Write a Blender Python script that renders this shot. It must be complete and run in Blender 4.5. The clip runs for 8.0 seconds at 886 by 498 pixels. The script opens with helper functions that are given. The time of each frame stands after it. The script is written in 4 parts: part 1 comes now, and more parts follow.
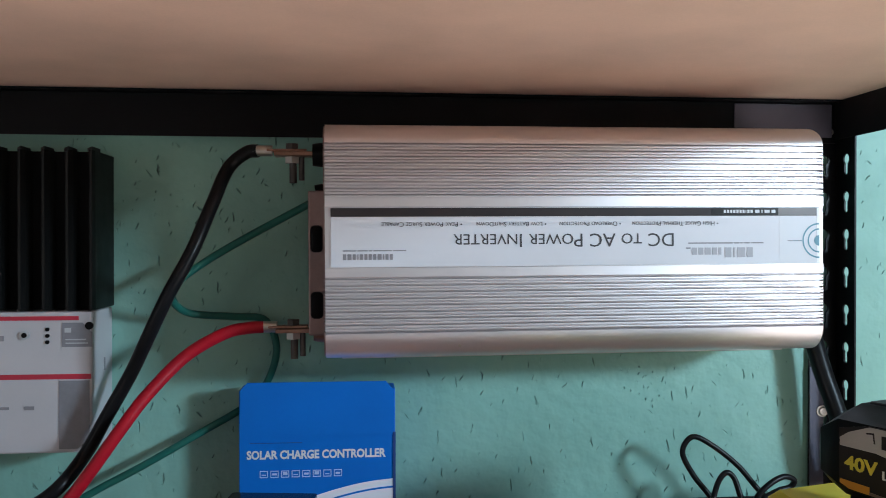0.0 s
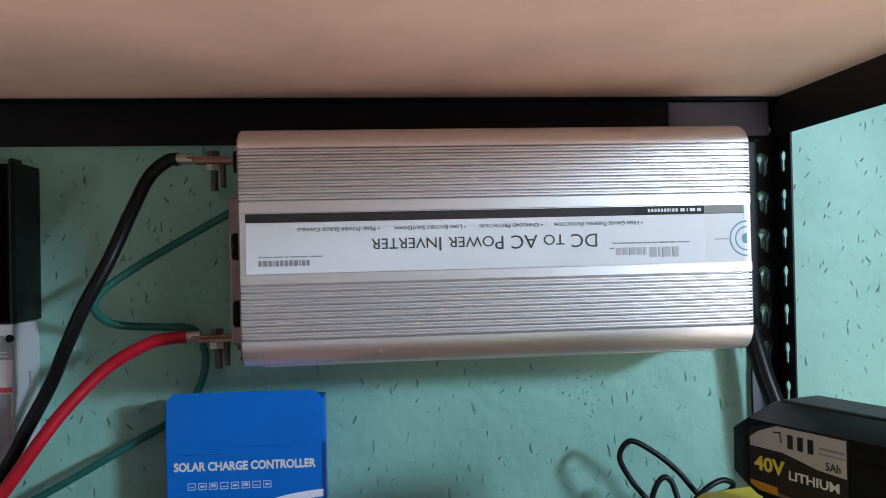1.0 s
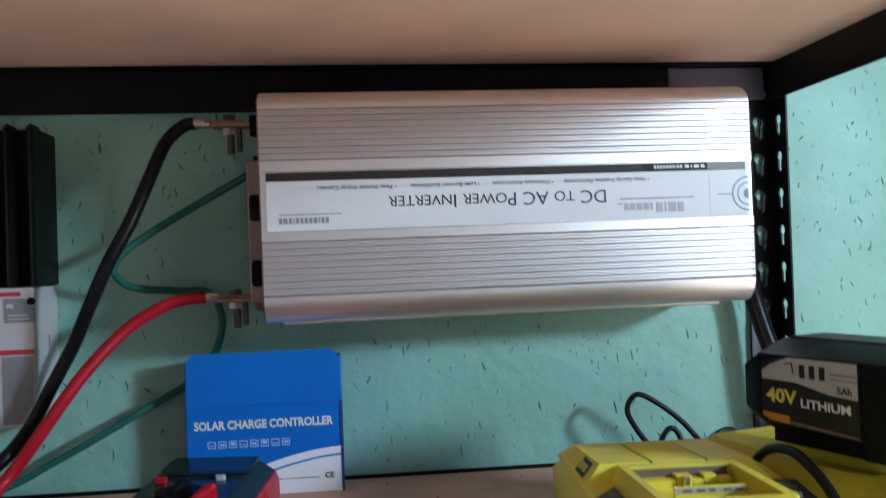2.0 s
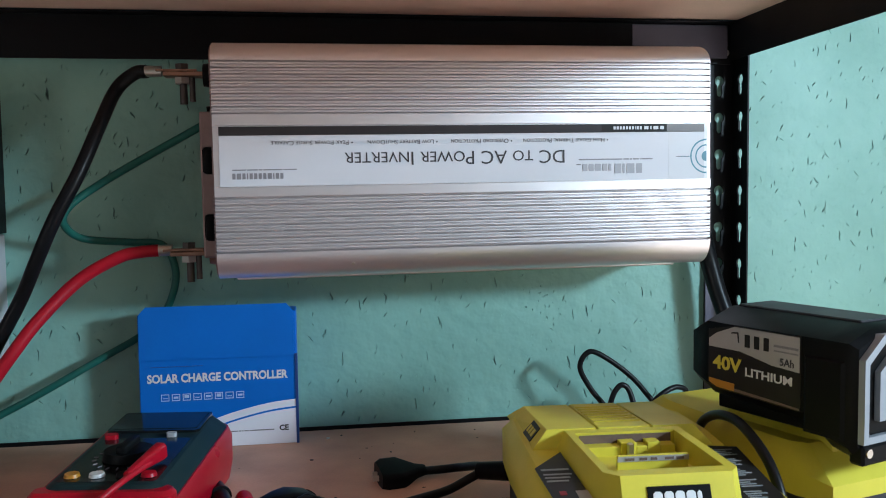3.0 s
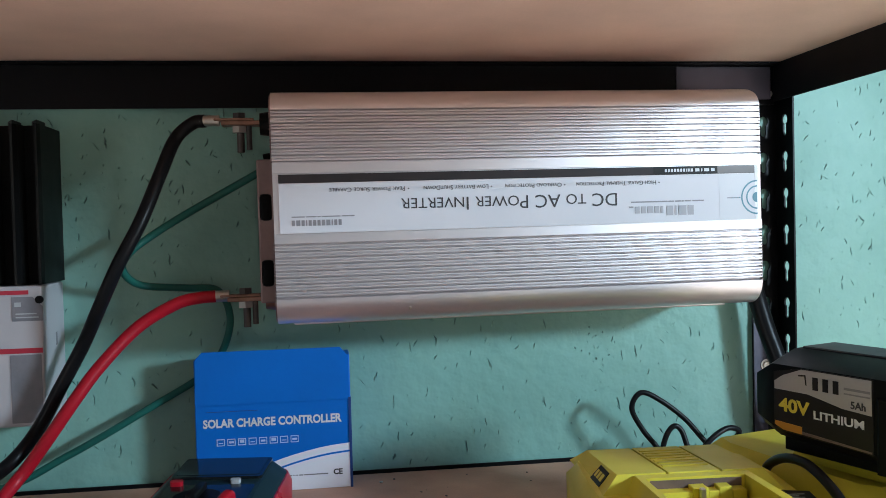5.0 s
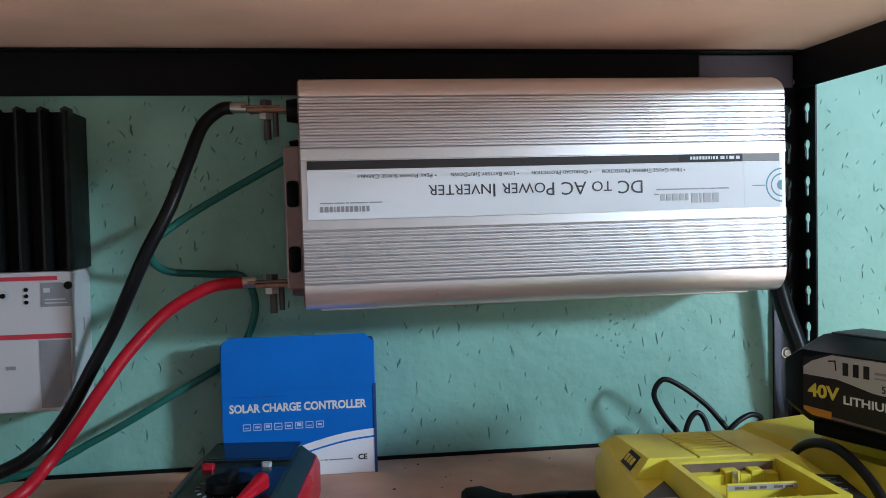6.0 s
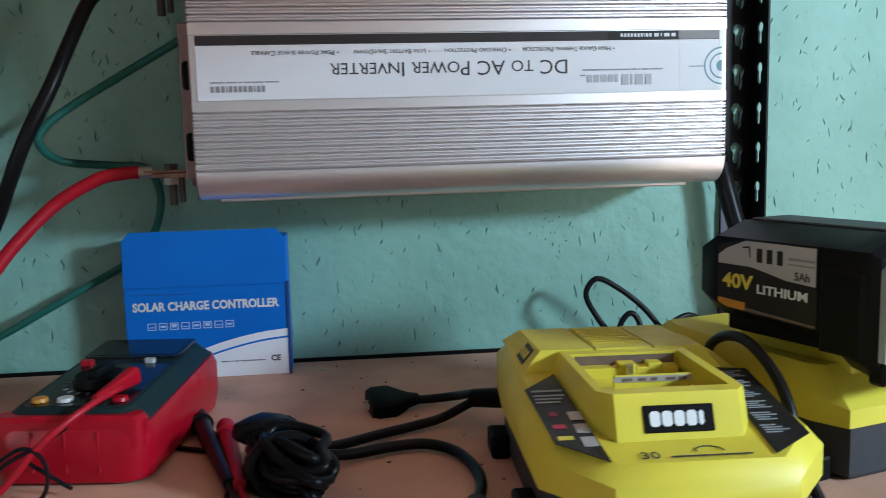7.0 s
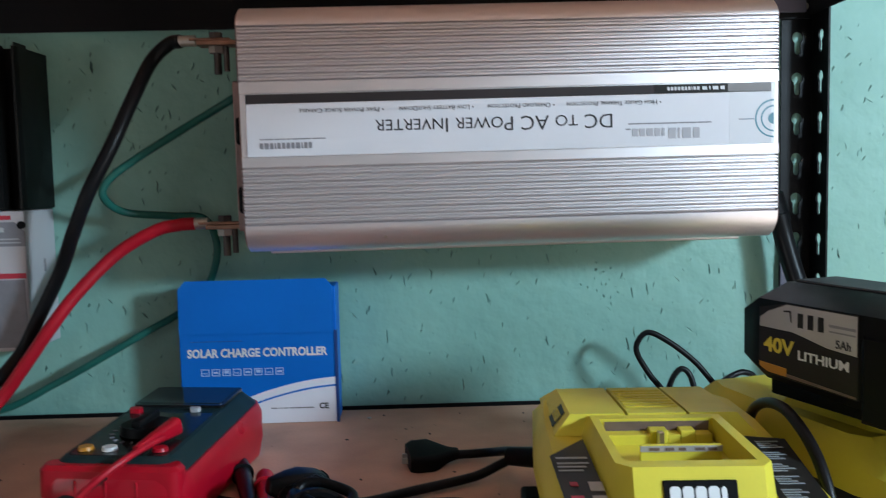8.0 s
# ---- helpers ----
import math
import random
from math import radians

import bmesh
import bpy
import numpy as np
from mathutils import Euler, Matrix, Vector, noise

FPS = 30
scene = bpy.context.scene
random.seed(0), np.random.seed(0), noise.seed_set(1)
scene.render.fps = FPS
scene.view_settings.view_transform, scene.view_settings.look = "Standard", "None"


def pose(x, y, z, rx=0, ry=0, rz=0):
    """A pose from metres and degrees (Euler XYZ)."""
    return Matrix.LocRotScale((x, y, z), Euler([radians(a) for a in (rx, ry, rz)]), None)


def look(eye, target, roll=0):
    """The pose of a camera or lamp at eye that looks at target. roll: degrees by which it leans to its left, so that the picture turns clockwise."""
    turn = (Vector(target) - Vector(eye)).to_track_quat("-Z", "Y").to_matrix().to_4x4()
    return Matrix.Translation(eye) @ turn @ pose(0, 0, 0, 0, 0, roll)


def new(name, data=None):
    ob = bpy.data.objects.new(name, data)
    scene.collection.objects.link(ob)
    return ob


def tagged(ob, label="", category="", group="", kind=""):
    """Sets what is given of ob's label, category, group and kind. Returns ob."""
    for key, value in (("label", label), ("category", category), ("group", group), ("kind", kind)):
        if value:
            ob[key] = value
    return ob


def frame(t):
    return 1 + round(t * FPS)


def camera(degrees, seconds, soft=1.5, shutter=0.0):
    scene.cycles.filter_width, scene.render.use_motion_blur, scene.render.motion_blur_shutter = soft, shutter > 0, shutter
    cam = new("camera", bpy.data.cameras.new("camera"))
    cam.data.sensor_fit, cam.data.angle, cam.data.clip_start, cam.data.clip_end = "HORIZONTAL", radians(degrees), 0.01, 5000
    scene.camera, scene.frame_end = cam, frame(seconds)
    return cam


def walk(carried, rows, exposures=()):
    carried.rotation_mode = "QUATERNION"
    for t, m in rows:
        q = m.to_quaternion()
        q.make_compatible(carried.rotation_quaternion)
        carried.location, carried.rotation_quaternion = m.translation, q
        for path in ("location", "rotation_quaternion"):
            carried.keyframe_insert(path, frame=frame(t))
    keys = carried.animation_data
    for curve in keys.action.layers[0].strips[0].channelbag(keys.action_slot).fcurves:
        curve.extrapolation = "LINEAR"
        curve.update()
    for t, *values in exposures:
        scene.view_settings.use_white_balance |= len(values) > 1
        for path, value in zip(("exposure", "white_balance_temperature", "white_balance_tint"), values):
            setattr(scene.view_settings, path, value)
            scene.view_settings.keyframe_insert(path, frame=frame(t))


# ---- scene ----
cam = camera(54.5, 8.0, soft=0.9, shutter=0.4)
PATH = [
    (0, (0.038, -1.07, 0.33), (0.227, 0.921, 0.317), 0.0),
    (0.5, (0.073, -1.07, 0.325), (0.272, 0.92, 0.328), -0.9),
    (1, (0.132, -1.066, 0.319), (0.304, 0.927, 0.338), -1.1),
    (1.5, (0.111, -1.074, 0.32), (0.246, 0.922, 0.342), -1.5),
    (1.8, (0.092, -1.077, 0.302), (0.298, 0.912, 0.307), -1.6),
    (2, (0.087, -1.089, 0.271), (0.313, 0.898, 0.293), -1.9),
    (2.2, (0.085, -1.084, 0.248), (0.36, 0.897, 0.238), -1.7),
    (3.3, (0.104, -1.085, 0.314), (0.401, 0.887, 0.171), -0.75),
    (3.5, (0.078, -1.091, 0.318), (0.337, 0.889, 0.216), -1.3),
    (4, (0.039, -1.112, 0.324), (0.263, 0.875, 0.259), -1.75),
    (4.2, (0.042, -1.106, 0.317), (0.299, 0.877, 0.267), -1.85),
    (5.3, (0.056, -1.085, 0.308), (0.32, 0.897, 0.253), -1.3),
    (5.5, (0.043, -1.088, 0.308), (0.302, 0.895, 0.246), -1.3),
    (5.8, (0.026, -1.089, 0.305), (0.296, 0.891, 0.238), -1.2),
    (6, (0.028, -1.088, 0.304), (0.289, 0.896, 0.232), -1.3),
    (6.3, (0.034, -1.088, 0.279), (0.297, 0.893, 0.213), -1.2),
    (6.5, (0.052, -1.074, 0.258), (0.304, 0.903, 0.085), -0.7),
    (6.7, (0.078, -1.059, 0.26), (0.349, 0.91, 0.039), -0.9),
    (7, (0.138, -1.038, 0.26), (0.375, 0.932, 0.014), -1.3),
    (7.2, (0.175, -1.036, 0.263), (0.371, 0.941, 0.032), -1.1),
    (7.5, (0.205, -1.037, 0.266), (0.308, 0.951, 0.065), -0.7),
    (7.7, (0.197, -1.036, 0.27), (0.279, 0.952, 0.078), -0.8),
    (8, (0.179, -1.042, 0.281), (0.227, 0.95, 0.114), -1.3),
]
walk(cam, [(t, look(eye, target, roll)) for t, eye, target, roll in PATH])

# ---- light ----
scene.view_settings.exposure = 1.23
world = bpy.data.worlds.new("daylight")
scene.world = world
world.use_nodes = True
sky = world.node_tree.nodes.new("ShaderNodeTexSky")
sky.sky_type, sky.sun_disc = "NISHITA", False
sky.sun_elevation, sky.sun_rotation = radians(53), radians(92)
world.node_tree.links.new(sky.outputs["Color"], world.node_tree.nodes["Background"].inputs["Color"])
world.node_tree.nodes["Background"].inputs["Strength"].default_value = 0.1


def opening_light(name, eye, target, wide, high, watts, colour):
    lamp = bpy.data.lights.new(name, "AREA")
    lamp.shape, lamp.size, lamp.size_y, lamp.energy, lamp.color = "RECTANGLE", wide, high, watts, colour
    ob = new(name, lamp)
    ob.matrix_basis = look(eye, target)
    return ob


# Room: the rack stands against the north wall, an unseen door added to its east; floor z = -0.95
EAST, LEFT, FRONT, FLOOR, TOP = 1.38, -2.3, -3.0, -0.95, 1.55
DOOR = (-2.60, -0.72, FLOOR, 1.4)        # y0, y1, z0, z1 in the east wall
WINDOW = (-2.9, -2.0, -0.50, 0.6)      # y0, y1, z0, z1 in the west wall; unseen opening, added for fill
# Small lamp added in the door opening, placed by the direction of the shadows
opening_light("door_key_lamp", (EAST + 0.05, -1.25, 0.59), (EAST - 1, -1.25, 0.59), 0.30, 0.14, 15.5, (0.61, 0.83, 1.0))
# Weak fill lamp added from the west; no such window is known
opening_light("west_fill_lamp", (LEFT - 0.05, -2.45, 0.05), (LEFT + 1, -2.45, 0.05), 0.85, 1.05, 5, (0.95, 0.97, 1.0))
sun = bpy.data.lights.new("sun", "SUN")
sun.energy, sun.angle, sun.color = 5.0, radians(0.5), (1.0, 0.93, 0.84)
new("sun", sun).matrix_basis = look((4.9, -1.5, 5.0), (0.42, -1.40, FLOOR))

# ---- materials ----


def material(name, colour, rough=0.5, metal=0.0, vary=0.12, scale=20.0, fine=220.0, bump=0.15, depth=0.001, stretch=(1, 1, 1), tint=None, spec=0.5):
    """A plain surface with blotches at one scale, grain at another, and fine relief."""
    m = bpy.data.materials.new(name)
    m.use_nodes = True
    n, link = m.node_tree.nodes, m.node_tree.links.new
    b = n["Principled BSDF"]
    place = n.new("ShaderNodeTexCoord")
    mapping = n.new("ShaderNodeMapping")
    mapping.inputs["Scale"].default_value = stretch
    link(place.outputs["Object"], mapping.inputs["Vector"])
    big, small = n.new("ShaderNodeTexNoise"), n.new("ShaderNodeTexNoise")
    big.inputs["Scale"].default_value, small.inputs["Scale"].default_value = scale, fine
    big.inputs["Detail"].default_value, small.inputs["Detail"].default_value = 4, 3
    link(mapping.outputs["Vector"], big.inputs["Vector"])
    link(mapping.outputs["Vector"], small.inputs["Vector"])
    mix = n.new("ShaderNodeMix")
    mix.data_type = "RGBA"
    other = tint or tuple(c * (1 - 2 * vary) for c in colour)
    mix.inputs["A"].default_value, mix.inputs["B"].default_value = (*[min(1, c * (1 + vary * 0.5)) for c in colour], 1), (*other, 1)
    both = n.new("ShaderNodeMath")
    both.operation = "MULTIPLY_ADD"
    both.inputs[1].default_value = 0.35
    link(small.outputs["Fac"], both.inputs[0])
    scaled = n.new("ShaderNodeMapRange")
    scaled.inputs["From Min"].default_value, scaled.inputs["From Max"].default_value = 0.3, 0.75
    scaled.inputs["To Min"].default_value, scaled.inputs["To Max"].default_value = -0.1, 0.65
    link(big.outputs["Fac"], scaled.inputs["Value"])
    link(scaled.outputs["Result"], both.inputs[2])
    link(both.outputs["Value"], mix.inputs["Factor"])
    link(mix.outputs["Result"], b.inputs["Base Color"])
    rough_map = n.new("ShaderNodeMapRange")
    rough_map.inputs["To Min"].default_value, rough_map.inputs["To Max"].default_value = max(0.02, rough - 0.08), min(1, rough + 0.1)
    link(big.outputs["Fac"], rough_map.inputs["Value"])
    link(rough_map.outputs["Result"], b.inputs["Roughness"])
    b.inputs["Metallic"].default_value = metal
    b.inputs["Specular IOR Level"].default_value = spec
    relief = n.new("ShaderNodeBump")
    relief.inputs["Strength"].default_value, relief.inputs["Distance"].default_value = bump, depth
    link(small.outputs["Fac"], relief.inputs["Height"])
    link(relief.outputs["Normal"], b.inputs["Normal"])
    return m


def plaster(name, colour, dark, marked=0.52):
    """Painted trowelled plaster: soft blotches, pits and short scratches of the trowel."""
    m = material(name, colour, 0.5, vary=0.1, scale=7, fine=90, bump=0.25, depth=0.002, tint=dark)
    n, link = m.node_tree.nodes, m.node_tree.links.new
    b = n["Principled BSDF"]
    place = n["Texture Coordinate"]
    warp = n.new("ShaderNodeTexNoise")
    warp.inputs["Scale"].default_value = 70
    link(place.outputs["Object"], warp.inputs["Vector"])
    shifted = n.new("ShaderNodeMix")
    shifted.data_type, shifted.blend_type = "RGBA", "LINEAR_LIGHT"
    shifted.inputs["Factor"].default_value = 0.0042
    link(place.outputs["Object"], shifted.inputs["A"])
    link(warp.outputs["Color"], shifted.inputs["B"])
    marks = None
    for scale, long, lean, low, high, from_noise, seed in ((62, 0.16, 8, 0.012, 0.050, 0.34, 3.0), (96, 0.20, -24, 0.012, 0.060, 0.38, 11.0), (36, 0.09, 3, 0.004, 0.020, 0.34, 23.0), (60, 0.18, 42, 0.010, 0.045, 0.48, 31.0), (110, 0.7, 0, 0.02, 0.09, 0.60, 43.0)):
        turned = n.new("ShaderNodeMapping")
        turned.inputs["Rotation"].default_value = (0, radians(lean), 0)
        link(shifted.outputs["Result"], turned.inputs["Vector"])
        squeezed = n.new("ShaderNodeMapping")
        squeezed.inputs["Scale"].default_value, squeezed.inputs["Rotation"].default_value = (1, 1, long), (radians(90), 0, 0)
        link(turned.outputs["Vector"], squeezed.inputs["Vector"])
        cells = n.new("ShaderNodeTexVoronoi")
        cells.feature, cells.voronoi_dimensions = "F1", "2D"
        cells.inputs["Scale"].default_value = scale
        link(squeezed.outputs["Vector"], cells.inputs["Vector"])
        apart = n.new("ShaderNodeSeparateColor")
        link(cells.outputs["Color"], apart.inputs["Color"])
        size = n.new("ShaderNodeMapRange")
        size.inputs["From Min"].default_value, size.inputs["From Max"].default_value = 0.35, 1.0
        size.inputs["To Min"].default_value, size.inputs["To Max"].default_value = low * 0.2, high * 1.5
        link(apart.outputs["Red"], size.inputs["Value"])
        cut = n.new("ShaderNodeMapRange")
        cut.inputs["From Min"].default_value = 0.0
        cut.inputs["To Min"].default_value, cut.inputs["To Max"].default_value = 1, 0
        link(size.outputs["Result"], cut.inputs["From Max"])
        link(cells.outputs["Distance"], cut.inputs["Value"])
        where = n.new("ShaderNodeTexNoise")
        where.noise_dimensions = "4D"
        where.inputs["Scale"].default_value, where.inputs["W"].default_value = 6, seed
        link(place.outputs["Object"], where.inputs["Vector"])
        gate = n.new("ShaderNodeMapRange")
        gate.inputs["From Min"].default_value, gate.inputs["From Max"].default_value = from_noise, from_noise + 0.12
        link(where.outputs["Fac"], gate.inputs["Value"])
        layer = n.new("ShaderNodeMath")
        layer.operation = "MULTIPLY"
        link(cut.outputs["Result"], layer.inputs[0])
        link(gate.outputs["Result"], layer.inputs[1])
        if marks:
            join = n.new("ShaderNodeMath")
            join.operation = "MAXIMUM"
            link(marks.outputs["Value"], join.inputs[0])
            link(layer.outputs["Value"], join.inputs[1])
            marks = join
        else:
            marks = layer
    pits = marks
    # Shade of the pits and scratches painted into the colour, on top of the relief
    pit_shade = n.new("ShaderNodeMix")
    pit_shade.data_type = "RGBA"
    pit_shade.inputs["B"].default_value = (*[c * 0.35 for c in dark], 1)
    soft_pits = n.new("ShaderNodeMath")
    soft_pits.operation, soft_pits.inputs[1].default_value = "MULTIPLY", marked
    link(pits.outputs["Value"], soft_pits.inputs[0])
    link(soft_pits.outputs["Value"], pit_shade.inputs["Factor"])
    link(n["Mix"].outputs["Result"], pit_shade.inputs["A"])
    link(pit_shade.outputs["Result"], b.inputs["Base Color"])
    wave = n.new("ShaderNodeTexNoise")
    wave.inputs["Scale"].default_value, wave.inputs["Detail"].default_value = 30, 3
    link(place.outputs["Object"], wave.inputs["Vector"])
    height = n.new("ShaderNodeMath")
    height.operation = "MULTIPLY_ADD"
    height.inputs[1].default_value = 0.28
    link(wave.outputs["Fac"], height.inputs[0])
    sunk = n.new("ShaderNodeMath")
    sunk.operation, sunk.inputs[1].default_value = "MULTIPLY", -1.0
    link(pits.outputs["Value"], sunk.inputs[0])
    link(sunk.outputs["Value"], height.inputs[2])
    relief = n.new("ShaderNodeBump")
    relief.inputs["Strength"].default_value, relief.inputs["Distance"].default_value = 1.0, 0.012
    link(height.outputs["Value"], relief.inputs["Height"])
    link(n["Bump"].outputs["Normal"], relief.inputs["Normal"])
    link(relief.outputs["Normal"], b.inputs["Normal"])
    return m


WALL = plaster("teal_plaster", (0.238, 0.458, 0.392), (0.182, 0.375, 0.312))
CONCRETE = material("concrete_floor", (0.73, 0.69, 0.66), 0.7, scale=3, fine=60, bump=0.3)
WHITEWASH = material("grey_wash", (0.25, 0.24, 0.235), 0.7, scale=3, fine=60)
BOARD = material("raw_fibreboard", (0.83, 0.575, 0.455), 0.75, vary=0.10, scale=7, fine=420, bump=0.2, depth=0.0006)
SHELF = material("worn_fibreboard", (0.62, 0.352, 0.25), 0.62, vary=0.2, scale=11, fine=380, bump=0.2, depth=0.0006)
BLACK_STEEL = material("black_enamel", (0.005, 0.005, 0.006), 0.42, vary=0.1, scale=25, fine=300, bump=0.06, depth=0.0004, spec=0.16)
GREY_STEEL = material("grey_steel", (0.105, 0.10, 0.135), 0.42, 0.25, vary=0.08, scale=30, fine=260, bump=0.06, depth=0.0003)
ZINC = material("zinc_plated", (0.62, 0.60, 0.56), 0.3, 1.0, scale=60, fine=400, bump=0.1, depth=0.0003)
ALUMINIUM = material("anodised_aluminium", (0.82, 0.77, 0.785), 0.38, 0.92, vary=0.05, scale=8, fine=300, bump=0.1, depth=0.0003, stretch=(0.06, 1, 1))
LABEL = material("label_paper", (0.58, 0.58, 0.62), 0.55, vary=0.03, scale=10, fine=200, bump=0.02)
LABEL_GREY = material("label_pale_grey", (0.54, 0.54, 0.57), 0.42, vary=0.03, scale=10, fine=200, bump=0.02)
INK = material("dark_ink", (0.035, 0.03, 0.035), 0.5, vary=0.05, bump=0.0)
PALE_INK = material("pale_grey_ink", (0.34, 0.335, 0.36), 0.5, vary=0.05, bump=0.0)
INK_GREY = material("grey_ink", (0.22, 0.21, 0.23), 0.5, vary=0.05, bump=0.0)
STRIPE_GREY = material("grey_stripe", (0.20, 0.19, 0.19), 0.45, vary=0.06, scale=12, bump=0.02, spec=0.2)
STRIPE = material("charcoal_stripe", (0.032, 0.026, 0.027), 0.45, vary=0.06, scale=12, bump=0.02, spec=0.2)
TEAL_INK = material("teal_ink", (0.09, 0.23, 0.29), 0.5, vary=0.1, bump=0.0)
PINK_STEEL = material("bare_steel_panel", (0.30, 0.215, 0.205), 0.5, 0.55, scale=40, fine=260, bump=0.08)
COPPER = material("tarnished_copper", (0.36, 0.21, 0.15), 0.4, 0.9, vary=0.2, scale=60, fine=300, bump=0.15, depth=0.0004)
DARK_BOLT = material("dark_bolt", (0.10, 0.085, 0.08), 0.45, 0.7, vary=0.2, scale=80, bump=0.1)
RUBBER_BLACK = material("black_rubber", (0.008, 0.008, 0.009), 0.34, vary=0.15, scale=30, fine=300, bump=0.08, depth=0.0004, spec=0.16)
RUBBER_RED = material("red_rubber", (0.42, 0.007, 0.02), 0.4, vary=0.1, scale=25, fine=300, bump=0.06, depth=0.0004, spec=0.3)
RUBBER_GREEN = material("green_rubber", (0.014, 0.12, 0.095), 0.4, vary=0.1, scale=25, fine=300, bump=0.06, depth=0.0004, spec=0.3)
CORD_BLACK = material("glossy_black_cord", (0.004, 0.004, 0.0045), 0.3, vary=0.15, scale=30, fine=300, bump=0.05, depth=0.0003, spec=0.12)
BLACK_ALLOY = material("black_anodised", (0.005, 0.005, 0.005), 0.45, vary=0.1, scale=30, fine=300, bump=0.06, spec=0.16)
WHITE_SHEET = material("white_powder_coat", (0.45, 0.44, 0.465), 0.42, vary=0.04, scale=12, fine=350, bump=0.06, depth=0.0004)
RED_PRINT = material("red_print", (0.45, 0.02, 0.045), 0.45, vary=0.06, bump=0.0)
GREY_PRINT = material("grey_print", (0.20, 0.20, 0.225), 0.5, vary=0.12, scale=60, fine=500, bump=0.02)
BLUE_CARD = material("blue_card", (0.003, 0.145, 0.56), 0.45, vary=0.07, scale=10, fine=300, bump=0.04, depth=0.0004, spec=0.16)
WHITE_CARD = material("white_card", (0.80, 0.80, 0.86), 0.45, vary=0.04, scale=10, fine=300, bump=0.03, depth=0.0004)
PALE_BLUE_INK = material("pale_blue_ink", (0.46, 0.58, 0.82), 0.45, vary=0.04, bump=0.0)
NAVY_INK = material("navy_ink", (0.012, 0.05, 0.20), 0.45, vary=0.04, bump=0.0)
YELLOW = material("yellow_plastic", (0.64, 0.54, 0.055), 0.42, vary=0.07, scale=18, fine=500, bump=0.1, depth=0.0004, spec=0.3)
BLACK_PLASTIC = material("black_plastic", (0.006, 0.006, 0.0065), 0.42, vary=0.12, scale=25, fine=600, bump=0.12, depth=0.0004, spec=0.08)
GREY_PLASTIC = material("dark_grey_plastic", (0.045, 0.045, 0.05), 0.5, vary=0.12, scale=25, fine=600, bump=0.12, depth=0.0004, spec=0.16)
LATCH_GREY = material("latch_grey_plastic", (0.24, 0.26, 0.285), 0.45, vary=0.08, scale=25, fine=500, bump=0.06, depth=0.0004)
PALE_PLASTIC = material("pale_grey_plastic", (0.42, 0.44, 0.46), 0.45, vary=0.07, scale=25, fine=500, bump=0.06, depth=0.0004)
SILVER_FOIL = material("silver_sticker", (0.44, 0.42, 0.42), 0.4, 0.3, vary=0.07, scale=20, fine=400, bump=0.03)
DARK_STICKER = material("dark_sticker", (0.020, 0.018, 0.017), 0.35, vary=0.1, scale=30, bump=0.02, spec=0.16)
BROWN_STICKER = material("brown_sticker", (0.16, 0.105, 0.085), 0.4, vary=0.2, scale=60, bump=0.02)
RED_PLASTIC = material("red_plastic", (0.40, 0.003, 0.016), 0.30, vary=0.08, scale=18, fine=500, bump=0.06, depth=0.0004, spec=0.3)
SLATE_PLASTIC = material("slate_plastic", (0.011, 0.028, 0.030), 0.42, vary=0.1, scale=25, fine=500, bump=0.08, depth=0.0004, spec=0.16)
GLOSS_FACE = material("glossy_faceplate", (0.010, 0.011, 0.012), 0.16, vary=0.1, scale=40, bump=0.03, depth=0.0003)
SCREEN = material("display_window", (0.012, 0.018, 0.022), 0.04, vary=0.05, bump=0.0)
ORANGE = material("orange_plastic", (0.48, 0.20, 0.015), 0.4, vary=0.06, bump=0.03)
OFF_WHITE = material("off_white_plastic", (0.60, 0.60, 0.58), 0.4, vary=0.05, bump=0.03)
YELLOW_INK = material("yellow_ink", (0.62, 0.50, 0.05), 0.45, vary=0.05, bump=0.0)
WHITE_INK = material("white_ink", (0.68, 0.68, 0.70), 0.45, vary=0.05, bump=0.0)

# ---- building helpers ----

def thing(name, at, label, category, group="", turn=0.0, kind=""):
    """An empty at the base of a thing; its parts are given in its own axes."""
    ob = new(name)
    ob.empty_display_size = 0.02
    ob.matrix_basis = pose(*at, 0, 0, turn)
    return tagged(ob, label, category, group, kind)


def part(name, bm, mat, parent=None, label="", smooth=False):
    mesh = bpy.data.meshes.new(name)
    bmesh.ops.recalc_face_normals(bm, faces=bm.faces)
    bm.to_mesh(mesh)
    bm.free()
    mesh.materials.append(mat)
    if smooth:
        mesh.shade_smooth()
        mesh.set_sharp_from_angle(angle=radians(40))
    ob = new(name, mesh)
    ob.parent = parent
    return tagged(ob, label)


def setting(name, bm, mat, label, category):
    return tagged(part(name, bm, mat), label, category, kind="structure")


def block(x0, x1, y0, y1, z0, z1, bevel=0.0, segments=2, bm=None):
    out = bm or bmesh.new()
    made = bmesh.ops.create_cube(out, size=1.0, matrix=Matrix.Translation(((x0 + x1) / 2, (y0 + y1) / 2, (z0 + z1) / 2)) @ Matrix.Diagonal((x1 - x0, y1 - y0, z1 - z0, 1)))
    if bevel:
        edges = list({e for v in made["verts"] for e in v.link_edges})
        bmesh.ops.bevel(out, geom=edges, offset=bevel, segments=segments, affect="EDGES", profile=0.5)
    return out


